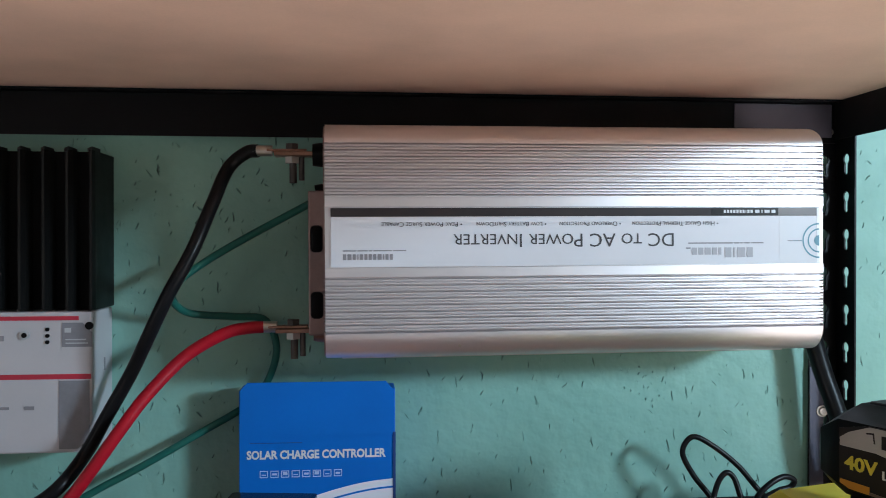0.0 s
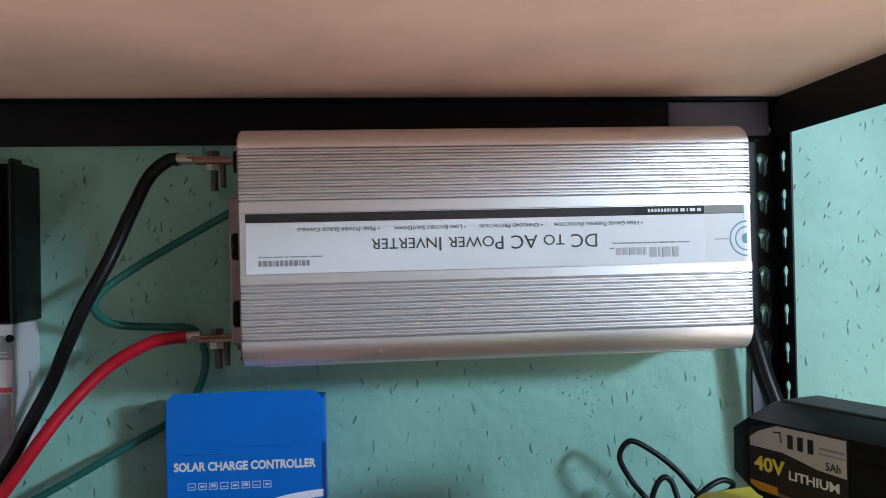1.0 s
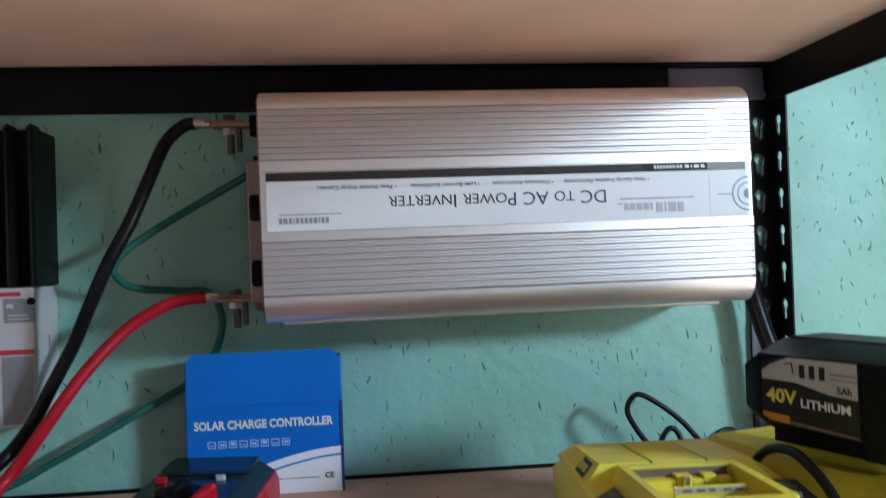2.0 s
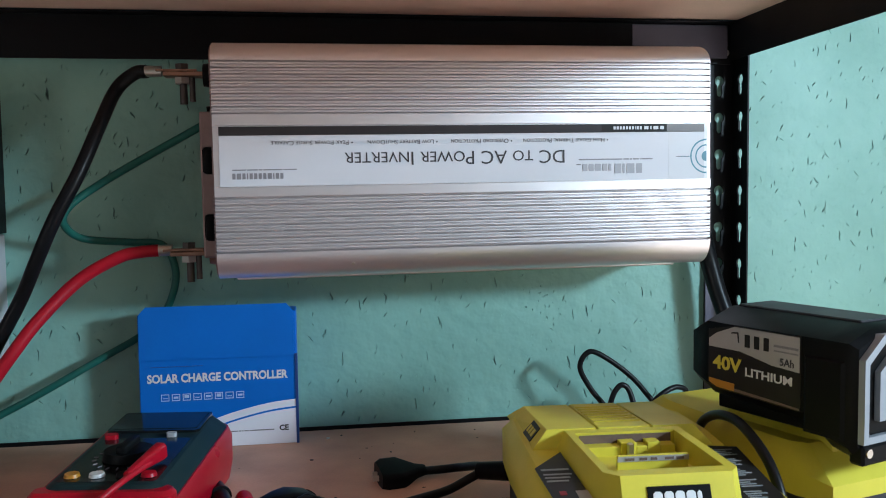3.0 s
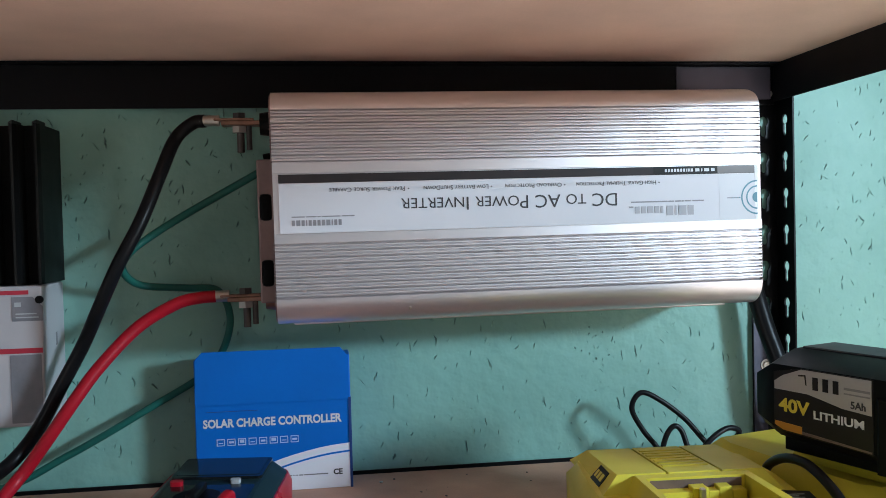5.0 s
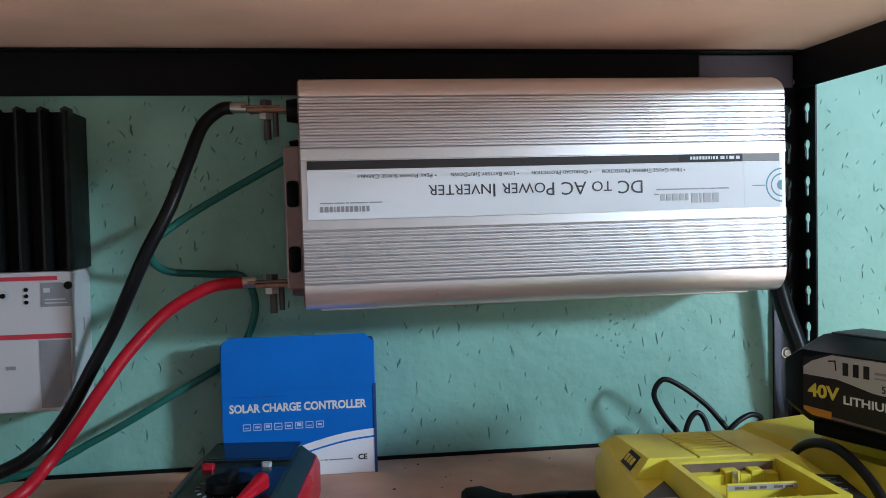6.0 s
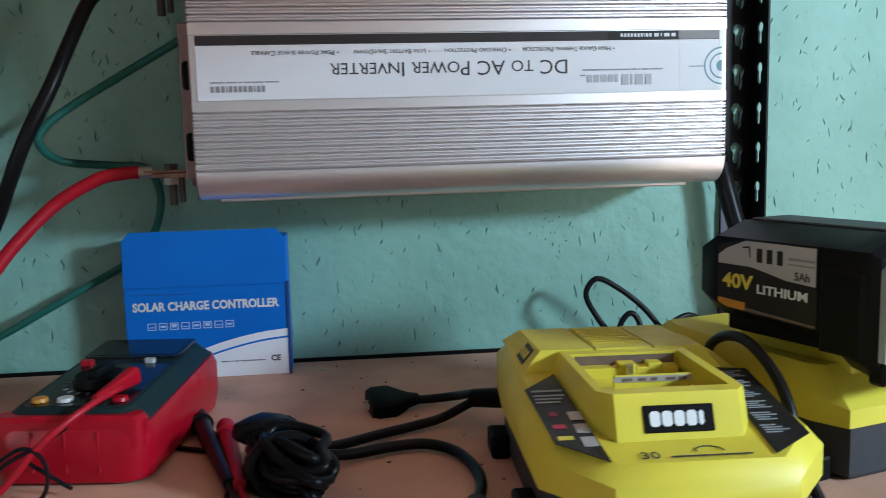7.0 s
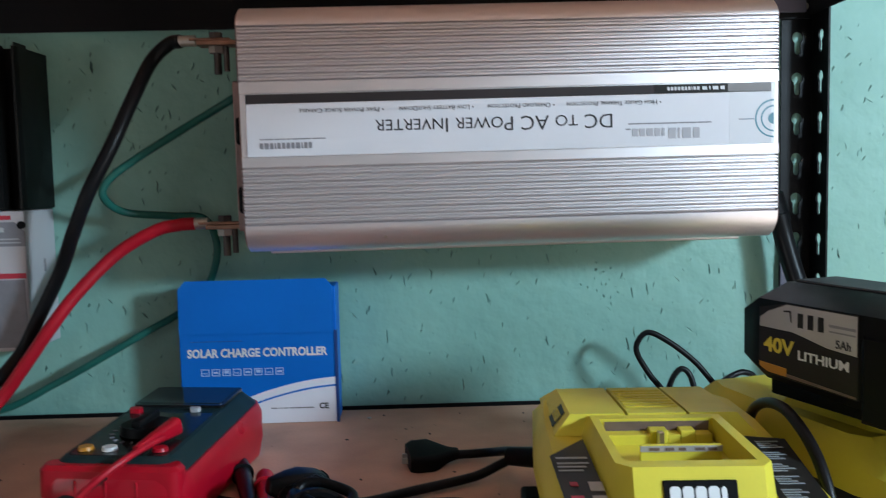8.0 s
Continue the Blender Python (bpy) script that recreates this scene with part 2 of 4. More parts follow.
def prism(points, axis, a, b, bm=None):
    """A polygon, given in the two other axes in order, pushed from a to b along the axis."""
    out = bm or bmesh.new()
    n = "xyz".index(axis)

    def at(p, d):
        c = list(p)
        c.insert(n, d)
        return out.verts.new(c)
    low, high = [at(p, a) for p in points], [at(p, b) for p in points]
    out.faces.new(low)
    out.faces.new(high)
    for i in range(len(points)):
        j = (i + 1) % len(points)
        out.faces.new((low[i], low[j], high[j], high[i]))
    return out


def soften(bm, offset, segments=2, angle=25):
    edges = [e for e in bm.edges if len(e.link_faces) == 2 and e.calc_face_angle(0) > radians(angle)]
    bmesh.ops.bevel(bm, geom=edges, offset=offset, segments=segments, affect="EDGES", profile=0.5, clamp_overlap=True)
    return bm


def rod(p, q, r, r2=None, sides=16, bm=None):
    out = bm or bmesh.new()
    p, q = Vector(p), Vector(q)
    turn = (q - p).to_track_quat("Z", "Y").to_matrix().to_4x4()
    bmesh.ops.create_cone(out, cap_ends=True, segments=sides, radius1=r, radius2=r if r2 is None else r2, depth=(q - p).length, matrix=Matrix.Translation((p + q) / 2) @ turn)
    return out


def curve(points, steps=10):
    """A smooth line through the points."""
    pts = [Vector(p) for p in points]
    pts = [2 * pts[0] - pts[1], *pts, 2 * pts[-1] - pts[-2]]
    out = []
    for i in range(1, len(pts) - 2):
        a, b, c, d = pts[i - 1:i + 3]
        for k in range(steps):
            t = k / steps
            out.append(0.5 * (2 * b + (c - a) * t + (2 * a - 5 * b + 4 * c - d) * t * t + (3 * b - a - 3 * c + d) * t ** 3))
    return [*out, pts[-2]]


def hose(points, r, steps=10, sides=12, bm=None):
    out = bm or bmesh.new()
    line = curve(points, steps)
    side, rings = None, []
    for i, p in enumerate(line):
        way = (line[min(i + 1, len(line) - 1)] - line[max(i - 1, 0)]).normalized()
        side = way.orthogonal().normalized() if side is None else (side - way * side.dot(way)).normalized()
        up = way.cross(side)
        rings.append([out.verts.new(p + r * (math.cos(a) * side + math.sin(a) * up)) for a in (2 * math.pi * k / sides for k in range(sides))])
    for a, b in zip(rings, rings[1:]):
        for k in range(sides):
            out.faces.new((a[k], a[(k + 1) % sides], b[(k + 1) % sides], b[k]))
    out.faces.new(rings[0])
    out.faces.new(rings[-1])
    return out


def lettering(body, size, mat, parent, place, label="", caps=False, align="LEFT", wide=1.0, bold=0.0, name="lettering", length=0.0):
    """Printed words as thin raised letters. place: the pose of the baseline's start."""
    font = bpy.data.curves.new(name, "FONT")
    font.body, font.size, font.align_x, font.align_y = body, size, align, "BOTTOM_BASELINE"
    font.extrude, font.resolution_u, font.offset = 0.00015, 3, bold
    font.small_caps_scale = 0.78
    if caps:
        for i, c in enumerate(font.body_format):
            c.use_small_caps = True
    held = new("lettering_curve", font)
    mesh = bpy.data.meshes.new_from_object(held.evaluated_get(bpy.context.evaluated_depsgraph_get()))
    bpy.data.objects.remove(held)
    if length:
        wide = length / (max(v.co.x for v in mesh.vertices) - min(v.co.x for v in mesh.vertices))
    mesh.transform(place @ Matrix.Diagonal((wide, 1, 1, 1)))
    mesh.name = name
    mesh.materials.clear()
    mesh.materials.append(mat)
    ob = new(name, mesh)
    ob.parent = parent
    return tagged(ob, label)


def bars(rows, y0, y1, bm=None):
    """Flat bars on an upright face: rows of x0, x1, z0, z1."""
    out = bm or bmesh.new()
    for x0, x1, z0, z1 in rows:
        block(x0, x1, y0, y1, z0, z1, bm=out)
    return out


def word_bars(x0, x1, z0, z1, count, seed):
    """Bars the size of unreadable words along a line."""
    pick = random.Random(seed)
    cuts = sorted(pick.uniform(0.12, 0.88) for _ in range(count - 1))
    edges = [0, *cuts, 1]
    gap = 0.0012
    return [(x0 + (x1 - x0) * a, max(x0 + (x1 - x0) * b - gap, x0 + (x1 - x0) * a + 0.001), z0, z1) for a, b in zip(edges, edges[1:])]


def name_blocks(x0, x1, z0, z1, widths, gap=0.3):
    """A name as a row of plain upright blocks with the given shares of its length."""
    unit, x, out = (x1 - x0) / (sum(widths) + gap * (len(widths) - 1)), x0, []
    for w in widths:
        out.append((x, x + w * unit, z0, z1))
        x += (w + gap) * unit
    return out


# ---- the room ----
setting("wall_north", block(LEFT - 0.1, EAST + 0.1, 0, 0.1, FLOOR, TOP), WALL, "teal painted trowelled plaster wall", "wall")
east = bmesh.new()
for y0, y1, z0, z1 in ((DOOR[1], 0, FLOOR, TOP), (FRONT, DOOR[0], FLOOR, TOP), (DOOR[0], DOOR[1], DOOR[3], TOP)):
    block(EAST, EAST + 0.1, y0, y1, z0, z1, bm=east)
setting("wall_east", east, WHITEWASH, "grey washed plaster wall with an unseen, added door opening", "wall")
setting("wall_south", block(LEFT, EAST, FRONT - 0.1, FRONT, FLOOR, TOP), WHITEWASH, "grey washed wall", "wall")
west = bmesh.new()
for y0, y1, z0, z1 in ((FRONT, WINDOW[0], FLOOR, TOP), (WINDOW[1], 0, FLOOR, TOP), (WINDOW[0], WINDOW[1], FLOOR, WINDOW[2]), (WINDOW[0], WINDOW[1], WINDOW[3], TOP)):
    block(LEFT - 0.1, LEFT, y0, y1, z0, z1, bm=west)
setting("wall_west", west, WHITEWASH, "grey washed wall with an unseen, added window opening", "wall")
setting("floor", block(LEFT - 0.1, EAST + 0.1, FRONT - 0.1, 0.1, FLOOR - 0.1, FLOOR), CONCRETE, "bare pale concrete floor", "floor")
# Unseen slab, added to throw sunlight up through the door onto the upper board
setting("ground", block(EAST + 0.1, EAST + 6, -6, 4, FLOOR - 0.12, FLOOR - 0.02), CONCRETE, "unseen bare concrete slab added outside the door to bounce sunlight in", "ground")
setting("ceiling", block(LEFT - 0.1, EAST + 0.1, FRONT - 0.1, 0.1, TOP, TOP + 0.1), WHITEWASH, "grey washed ceiling", "ceiling")

# ---- the storage rack ----
POST_X, DEEP, RACK_LEFT = 0.652, 0.70, -0.72
rack = thing("storage_rack", (0, 0, FLOOR), "black enamelled slotted-angle storage rack with fibreboard shelves, against the teal wall", "rack")
LIFT = -FLOOR


def keyhole(r=0.0068, r2=0.0036, drop=0.0165):
    """The outline of a keyhole slot, its round head at the top, anticlockwise."""
    pts = []
    for k in range(13):
        a = radians(-58 + 296 * k / 12)
        pts.append((r * math.cos(a), r * math.sin(a)))
    for k in range(7):
        a = radians(180 + 180 * k / 6)
        pts.append((r2 * math.cos(a), -drop + r2 * math.sin(a)))
    return pts


def slotted_plate(u0, u1, v0, v1, holes, thick, place):
    """A flat strip (u, v) with keyhole slots at holes (u, v), pushed to its thickness; place turns (u, v, d) into a point."""
    bm = bmesh.new()
    pitch = 0.048
    vs = sorted(v for _, v in holes)
    tops = [v + 0.016 for v in vs]
    edges = sorted({v0, v1, *[t for t in tops], *[t - pitch for t in tops]})
    edges = [e for i, e in enumerate(edges) if v0 <= e <= v1 and (i == 0 or e - edges[i - 1] > 1e-5)]
    outline = keyhole()
    for a, b in zip(edges, edges[1:]):
        inside = [h for h in holes if a < h[1] < b]
        if not inside:
            ring = [(u0, a), (u1, a), (u1, b), (u0, b)]
            low, high = [bm.verts.new(place(u, v, 0)) for u, v in ring], [bm.verts.new(place(u, v, thick)) for u, v in ring]
            bm.faces.new(low)
            bm.faces.new(high)
            for i in range(4):
                bm.faces.new((low[i], low[(i + 1) % 4], high[(i + 1) % 4], high[i]))
            continue
        hu, hv = inside[0]
        mid = hv - 0.005
        inner, outer = [], []
        for x, y in outline:
            px, py = hu + x, hv + y
            dx, dy = px - hu, py - mid
            far = min([((u1 if dx > 0 else u0) - hu) / dx if abs(dx) > 1e-9 else 1e9, ((b if dy > 0 else a) - mid) / dy if abs(dy) > 1e-9 else 1e9])
            inner.append((px, py))
            outer.append([hu + dx * far, mid + dy * far])
        for corner in ((u0, a), (u1, a), (u1, b), (u0, b)):
            near = min(range(len(outer)), key=lambda i: (outer[i][0] - corner[0]) ** 2 + (outer[i][1] - corner[1]) ** 2)
            outer[near] = list(corner)
        sets = [[bm.verts.new(place(u, v, d)) for u, v in line] for d in (0, thick) for line in (inner, outer)]
        il, ol, ih, oh = sets
        n = len(inner)
        for i in range(n):
            j = (i + 1) % n
            bm.faces.new((il[i], il[j], ol[j], ol[i]))
            bm.faces.new((ih[i], ih[j], oh[j], oh[i]))
            bm.faces.new((il[i], il[j], ih[j], ih[i]))
            bm.faces.new((ol[i], ol[j], oh[j], oh[i]))
    bmesh.ops.remove_doubles(bm, verts=bm.verts, dist=1e-5)
    return bm


FLANGE, GAUGE = 0.042, 0.0022
slots = [0.4375 - 0.048 * k + LIFT for k in range(-3, 28)]
back_flange = slotted_plate(POST_X - 0.037, POST_X, 0, 1.75, [(POST_X - 0.0175, v) for v in slots], GAUGE, lambda u, v, d: (u, -0.006 + d, v))
side_flange = slotted_plate(-0.006 - FLANGE, -0.006, 0, 1.75, [(-0.006 - 0.022, v) for v in slots], GAUGE, lambda u, v, d: (POST_X + d, u, v))
post = part("post", back_flange, BLACK_STEEL, rack, "black slotted angle post with keyhole slots")
part("side_flange", side_flange, BLACK_STEEL, post)
for x, y, sx, sy in ((RACK_LEFT, -0.006, 1, -1), (RACK_LEFT, -DEEP, 1, 1)):
    other = block(min(x, x + sx * FLANGE), max(x, x + sx * FLANGE), min(y, y - sy * GAUGE), max(y, y - sy * GAUGE), 0, 1.75)
    block(min(x, x - sx * GAUGE), max(x, x - sx * GAUGE), min(y, y + sy * FLANGE), max(y, y + sy * FLANGE), 0, 1.75, bm=other)
    part("post", other, BLACK_STEEL, rack)


def beam(kind, x0, x1, y, z0, z1, face):
    """A folded beam: an upright face and a ledge under the board."""
    b = bmesh.new()
    prism([(y, z0), (y - 0.002, z0), (y - 0.002, z1), (y - 0.022 * face, z1), (y - 0.022 * face, z1 + 0.002), (y, z1 + 0.002)], "x", x0, x1, b)
    return part(kind, b, BLACK_STEEL, rack)


CEIL = 0.513
for z in (CEIL, -0.016):
    beam("back_beam", RACK_LEFT, POST_X - 0.004, -0.0095, z - 0.054 + LIFT, z - 0.003 + LIFT, 1)
    for x in (POST_X - 0.0045, RACK_LEFT + 0.01):
        b = block(x - 0.002, x, -DEEP + 0.005, -0.012, z - 0.05 + LIFT, z - 0.0005 + LIFT, 0.0006, 1)
        part("side_beam", b, BLACK_STEEL, rack)
    part("front_beam", block(RACK_LEFT + 0.012, POST_X - 0.012, -DEEP + 0.004, -DEEP + 0.006, z - 0.05 + LIFT, z + LIFT - 0.0005), BLACK_STEEL, rack)
part("shelf_board", block(RACK_LEFT + 0.006, POST_X - 0.003, -DEEP + 0.002, -0.004, CEIL + LIFT, CEIL + 0.016 + LIFT, 0.001, 1), BOARD, rack, "raw tan fibreboard upper shelf seen from below")
part("shelf_board", block(RACK_LEFT + 0.006, POST_X - 0.003, -DEEP + 0.002, -0.0085, -0.016 + LIFT, LIFT, 0.001, 1), SHELF, rack, "worn brown fibreboard lower shelf with dust")
part("back_lip", block(RACK_LEFT, POST_X - 0.045, -0.0082, -0.0062, -0.05 + LIFT, 0.0045 + LIFT), BLACK_STEEL, rack)
# Lit stretch of the beam past the inverter's shadow, put in as a grey plate
part("lit_beam_end", block(0.511, 0.6415, -0.0142, -0.0118, 0.466 + LIFT, 0.5088 + LIFT, 0.001, 1), GREY_STEEL, rack, "grey plate standing in for the lit end of the black beam")


def bolt_head(x, y, z, way, r=0.0055):
    w = Vector(way)
    p = Vector((x, y, z))
    b = rod(p, p + w * 0.0012, r, sides=18)
    rod(p + w * 0.0012, p + w * 0.0035, r * 0.8, r * 0.6, sides=18, bm=b)
    return b


part("bolt", bolt_head(0.641, -0.0085, 0.4735 + LIFT, (0, -1, 0), 0.0065), ZINC, rack, "zinc bolt head", True)
part("bolt", bolt_head(POST_X, -0.024, 0.474 + LIFT, (-1, 0, 0)), ZINC, rack, "zinc bolt head", True)
part("bolt", bolt_head(0.632, -0.0085, 0.113 + LIFT, (0, -1, 0), 0.0075), ZINC, rack, "zinc bolt head", True)
part("lower_plate", block(0.6155, 0.634, -0.0083, -0.0062, 0.0 + LIFT, 0.17 + LIFT), GREY_STEEL, rack, "dull grey joining plate on the post")

# ---- power inverter on the wall ----
INV_L, Z0, Z1, FACE, BACK = 0.5460, 0.2065, 0.4580, -0.170, -0.012


def inverter_profile():
    """The extruded case in (y, z): rounded shoulders, two ribbed bands and a flat label bed."""
    pts = []
    r = 0.03

    def band(z0, step, ribs):
        """Ribs parted by deep narrow grooves, each crowned and split by a shallow one."""
        out = []
        for k in range(ribs):
            z = z0 + k * step
            for at, y in ((0.0, 0.0065), (0.15, 0.0065), (0.18, 0.0006), (0.25, 0.0), (0.45, 0.0), (0.49, 0.0004), (0.53, 0.0028), (0.61, 0.0028), (0.66, 0.0004), (0.70, 0.0), (0.90, 0.0), (0.965, 0.0006), (0.99, 0.0060)):
                out.append((FACE + y, z + step * at))
        return out
    pts.append((BACK, Z0))
    for k in range(13):
        a = radians(-90 - 90 * k / 12)
        pts.append((FACE + r + r * math.cos(a), Z0 + r * 0.93 + r * 0.93 * math.sin(a)))
    pts += band(0.2360, 0.0069, 8)
    pts += [(FACE + 0.0065, 0.2912), (FACE + 0.0065, 0.2922), (FACE + 0.0006, 0.2925), (FACE - 0.0004, 0.2935)]
    pts += [(FACE - 0.0004, 0.3030), (FACE + 0.0012, 0.3034), (FACE + 0.0012, 0.3665), (FACE - 0.0004, 0.367), (FACE - 0.0004, 0.3780)]
    pts += band(0.3786, 0.0067, 8)
    pts += [(FACE + 0.0065, 0.4322), (FACE + 0.0065, 0.4332), (FACE + 0.0006, 0.4335), (FACE, 0.4340)]
    for k in range(13):
        a = radians(180 - 90 * k / 12)
        pts.append((FACE + 0.05 + 0.05 * math.cos(a), Z1 - r * 0.79 + r * 0.79 * math.sin(a)))
    pts.append((BACK, Z1))
    return pts


inverter = thing("power_inverter", (0, 0, 0), "ribbed silver aluminium power inverter, hung upside down on the teal wall", "inverter")
inverter.matrix_basis = pose(0, 0, 0.001, 0, -0.35, 0.8)
part("case", prism(inverter_profile(), "x", 0.0, INV_L), ALUMINIUM, inverter, "ribbed silver anodised aluminium case", True)
plate = inverter_profile()
for x0, x1, nm in ((-0.0016, -0.0002, "end_cap"), (INV_L + 0.0002, INV_L + 0.0016, "end_cap")):
    part(nm, prism([(y * 0.985 - 0.001, 0.335 + (z - 0.335) * 0.985) for y, z in plate], "x", x0, x1), PINK_STEEL, inverter)
panel = part("connector_panel", block(-0.0205, -0.0018, -0.10, BACK, 0.226, 0.388, 0.002), PINK_STEEL, inverter, "bare pinkish steel connector panel")
for z in (0.336, 0.262):
    part("connector", block(-0.0180, -0.0045, -0.1045, -0.099, z - 0.017, z + 0.013, 0.004), BLACK_PLASTIC, panel, "black rounded connector", True)
part("base_plate", block(0.016, INV_L - 0.02, -0.118, BACK, Z0 - 0.0045, Z0 - 0.0004, 0.001, 1), ALUMINIUM, inverter, "thin bright base plate")
part("screw", rod((0.141, FACE + 0.011, 0.2215), (0.141, FACE + 0.0035, 0.2195), 0.0017, sides=10), ZINC, inverter)
LB = FACE - 0.0002
sheet = part("label_sheet", block(0.006, 0.543, LB, FACE + 0.001, 0.3040, 0.3562), LABEL, inverter, "white printed label, upside down")
part("stripe", block(0.006, 0.543, LB, FACE + 0.001, 0.3566, 0.3657), STRIPE, inverter, "charcoal stripe of the label")
part("grey_block", block(0.4955, 0.5385, LB - 0.0002, LB + 0.0001, 0.3042, 0.356), LABEL_GREY, sheet)
part("white_edge", block(0.5387, 0.5427, LB - 0.0003, LB + 0.0001, 0.3042, 0.3652), WHITE_INK, sheet)
part("stripe_block", block(0.418, 0.494, LB - 0.0003, LB + 0.0001, 0.3568, 0.3655), DARK_STICKER, sheet)
part("brand_print", bars(name_blocks(0.4675, 0.4905, 0.3596, 0.3630, (1, 0.25, 1.2, 0.9), 0.5) + name_blocks(0.4315, 0.4645, 0.3596, 0.3630, (1, 1, 0.9, 1, 1, 0.9, 0.9, 0.3, 1, 1), 0.5), LB - 0.0006, LB - 0.0002), LABEL_GREY, sheet)
part("stripe_block", block(0.494, 0.5386, LB - 0.0003, LB + 0.0001, 0.3568, 0.3655), STRIPE_GREY, sheet, "grey end of the stripe")


def upside(x, z):
    return pose(x, LB - 0.0003, z, 90, 0, 0) @ pose(0, 0, 0, 0, 0, 180)


lettering("DC to AC Power Inverter", 0.0205, INK, sheet, upside(0.3765, 0.3378), "dark grey lettering", caps=True, length=0.2405)
for body, x, w in (("\u2022 High Gauge Thermal Protection", 0.4255, 0.0965), ("\u2022 Overload Protection", 0.3165, 0.0675), ("\u2022 Low Battery ShutDown", 0.2345, 0.0750), ("\u2022 Peak Power Surge Capable", 0.1440, 0.0850)):
    lettering(body, 0.0068, INK, sheet, upside(x, 0.3506), caps=True, length=w)
part("brand_print", bars(name_blocks(0.4325, 0.4645, 0.3112, 0.3220, (1, 0.3, 1.2, 0.9)) + name_blocks(0.3955, 0.4285, 0.3142, 0.3220, (0.9, 0.9, 1.1, 0.9, 0.5)), LB - 0.0006, LB - 0.0002), PALE_INK, sheet)
part("brand_print", bars([(0.3885, 0.3935, 0.3208, 0.3222)], LB - 0.0006, LB - 0.0002), INK_GREY, sheet)
part("small_print", bars(word_bars(0.391, 0.478, 0.3262, 0.3276, 7, 5), LB - 0.0006, LB - 0.0002), INK_GREY, sheet)
part("small_print", bars(word_bars(0.505, 0.5205, 0.3284, 0.3294, 4, 6), LB - 0.0006, LB - 0.0002), INK_GREY, sheet)
part("model_print", bars(name_blocks(0.0185, 0.0705, 0.3115, 0.3175, (1, 1.3, 1, 0.4, 1, 1, 1, 1, 1.3, 0.4, 1, 1), 0.45), LB - 0.0006, LB - 0.0002), INK_GREY, sheet)
part("small_print", bars(word_bars(0.0185, 0.0855, 0.3204, 0.3216, 5, 9), LB - 0.0006, LB - 0.0002), INK_GREY, sheet)
emblem = bmesh.new()
for r0, r1 in ((0.0178, 0.0195), (0.0118, 0.0134), (0.0, 0.0058)):
    n = 24
    ring = [(r0 * math.cos(a), r0 * math.sin(a), r1 * math.cos(a), r1 * math.sin(a)) for a in (radians(90 + 180 * k / n) for k in range(n + 1))]
    for (a, b, c, d), (e, f, g, h) in zip(ring, ring[1:]):
        q = [emblem.verts.new((0.5412 + u, LB - 0.0005, 0.329 + v)) for u, v in ((a, b), (c, d), (g, h), (e, f))]
        if r0 > 0:
            emblem.faces.new(q)
        else:
            emblem.faces.new((q[0], q[1], q[2]))
block(0.508, 0.521, LB - 0.0005, LB - 0.0002, 0.3283, 0.3294, bm=emblem)
part("emblem", emblem, TEAL_INK, sheet, "teal concentric ring emblem")


def terminal(z, mat_boot):
    """A copper lug bar with an upright clamp bolt, on the end of the case."""
    bar = part("terminal_bar", block(-0.058, -0.0005, -0.094, -0.072, z - 0.004, z + 0.001, 0.0008, 1), COPPER, inverter, "tarnished copper terminal")
    part("lug", block(-0.066, -0.022, -0.092, -0.074, z + 0.0014, z + 0.004, 0.0006, 1), COPPER, bar)
    head = rod((-0.0385, -0.083, z + 0.0042), (-0.0385, -0.083, z + 0.0105), 0.0075, sides=6)
    part("bolt_head", head, DARK_BOLT, bar)
    nut = rod((-0.0385, -0.083, z - 0.0045), (-0.0385, -0.083, z - 0.0115), 0.0085, sides=6)
    part("nut", nut, ZINC, bar, "zinc nut")
    shaft = rod((-0.0375, -0.083, z - 0.0118), (-0.0375, -0.083, z - 0.034), 0.0042, sides=12)
    part("bolt_shank", shaft, DARK_BOLT, bar, "", True)
    shaft = rod((-0.028, -0.083, z - 0.0045), (-0.028, -0.083, z - 0.031), 0.0032, sides=12)
    part("bolt_shank", shaft, DARK_BOLT, bar, "", True)
    boot = rod((-0.0155, -0.083, z - 0.002), (-0.002, -0.083, z - 0.002), 0.0125, 0.0145, sides=20)
    part("insulator", boot, mat_boot, bar, "", True)
    return bar


terminal(0.4315, BLACK_PLASTIC)
terminal(0.2325, COPPER)
gland = rod((-0.0005, -0.076, 0.386), (-0.012, -0.076, 0.384), 0.012, sides=20)
part("cable_gland", gland, BLACK_PLASTIC, inverter, "", True)
part("conduit_collar", rod((0.594, -0.036, 0.246), (0.604, -0.036, 0.212), 0.0160, sides=20), BLACK_PLASTIC, inverter, "", True)

# ---- cables on the wall ----


def cable(name, points, r, mat, label, ends=()):
    t = thing(name, points[0], label, "cable")
    base = Vector(points[0])
    part("jacket", hose([Vector(p) - base for p in points], r, 10, 14), mat, t, "", True)
    for p, q, er, em in ends:
        part("crimp", rod(Vector(p) - base, Vector(q) - base, er, sides=14), em, t, "silver crimped lug", True)
    return t


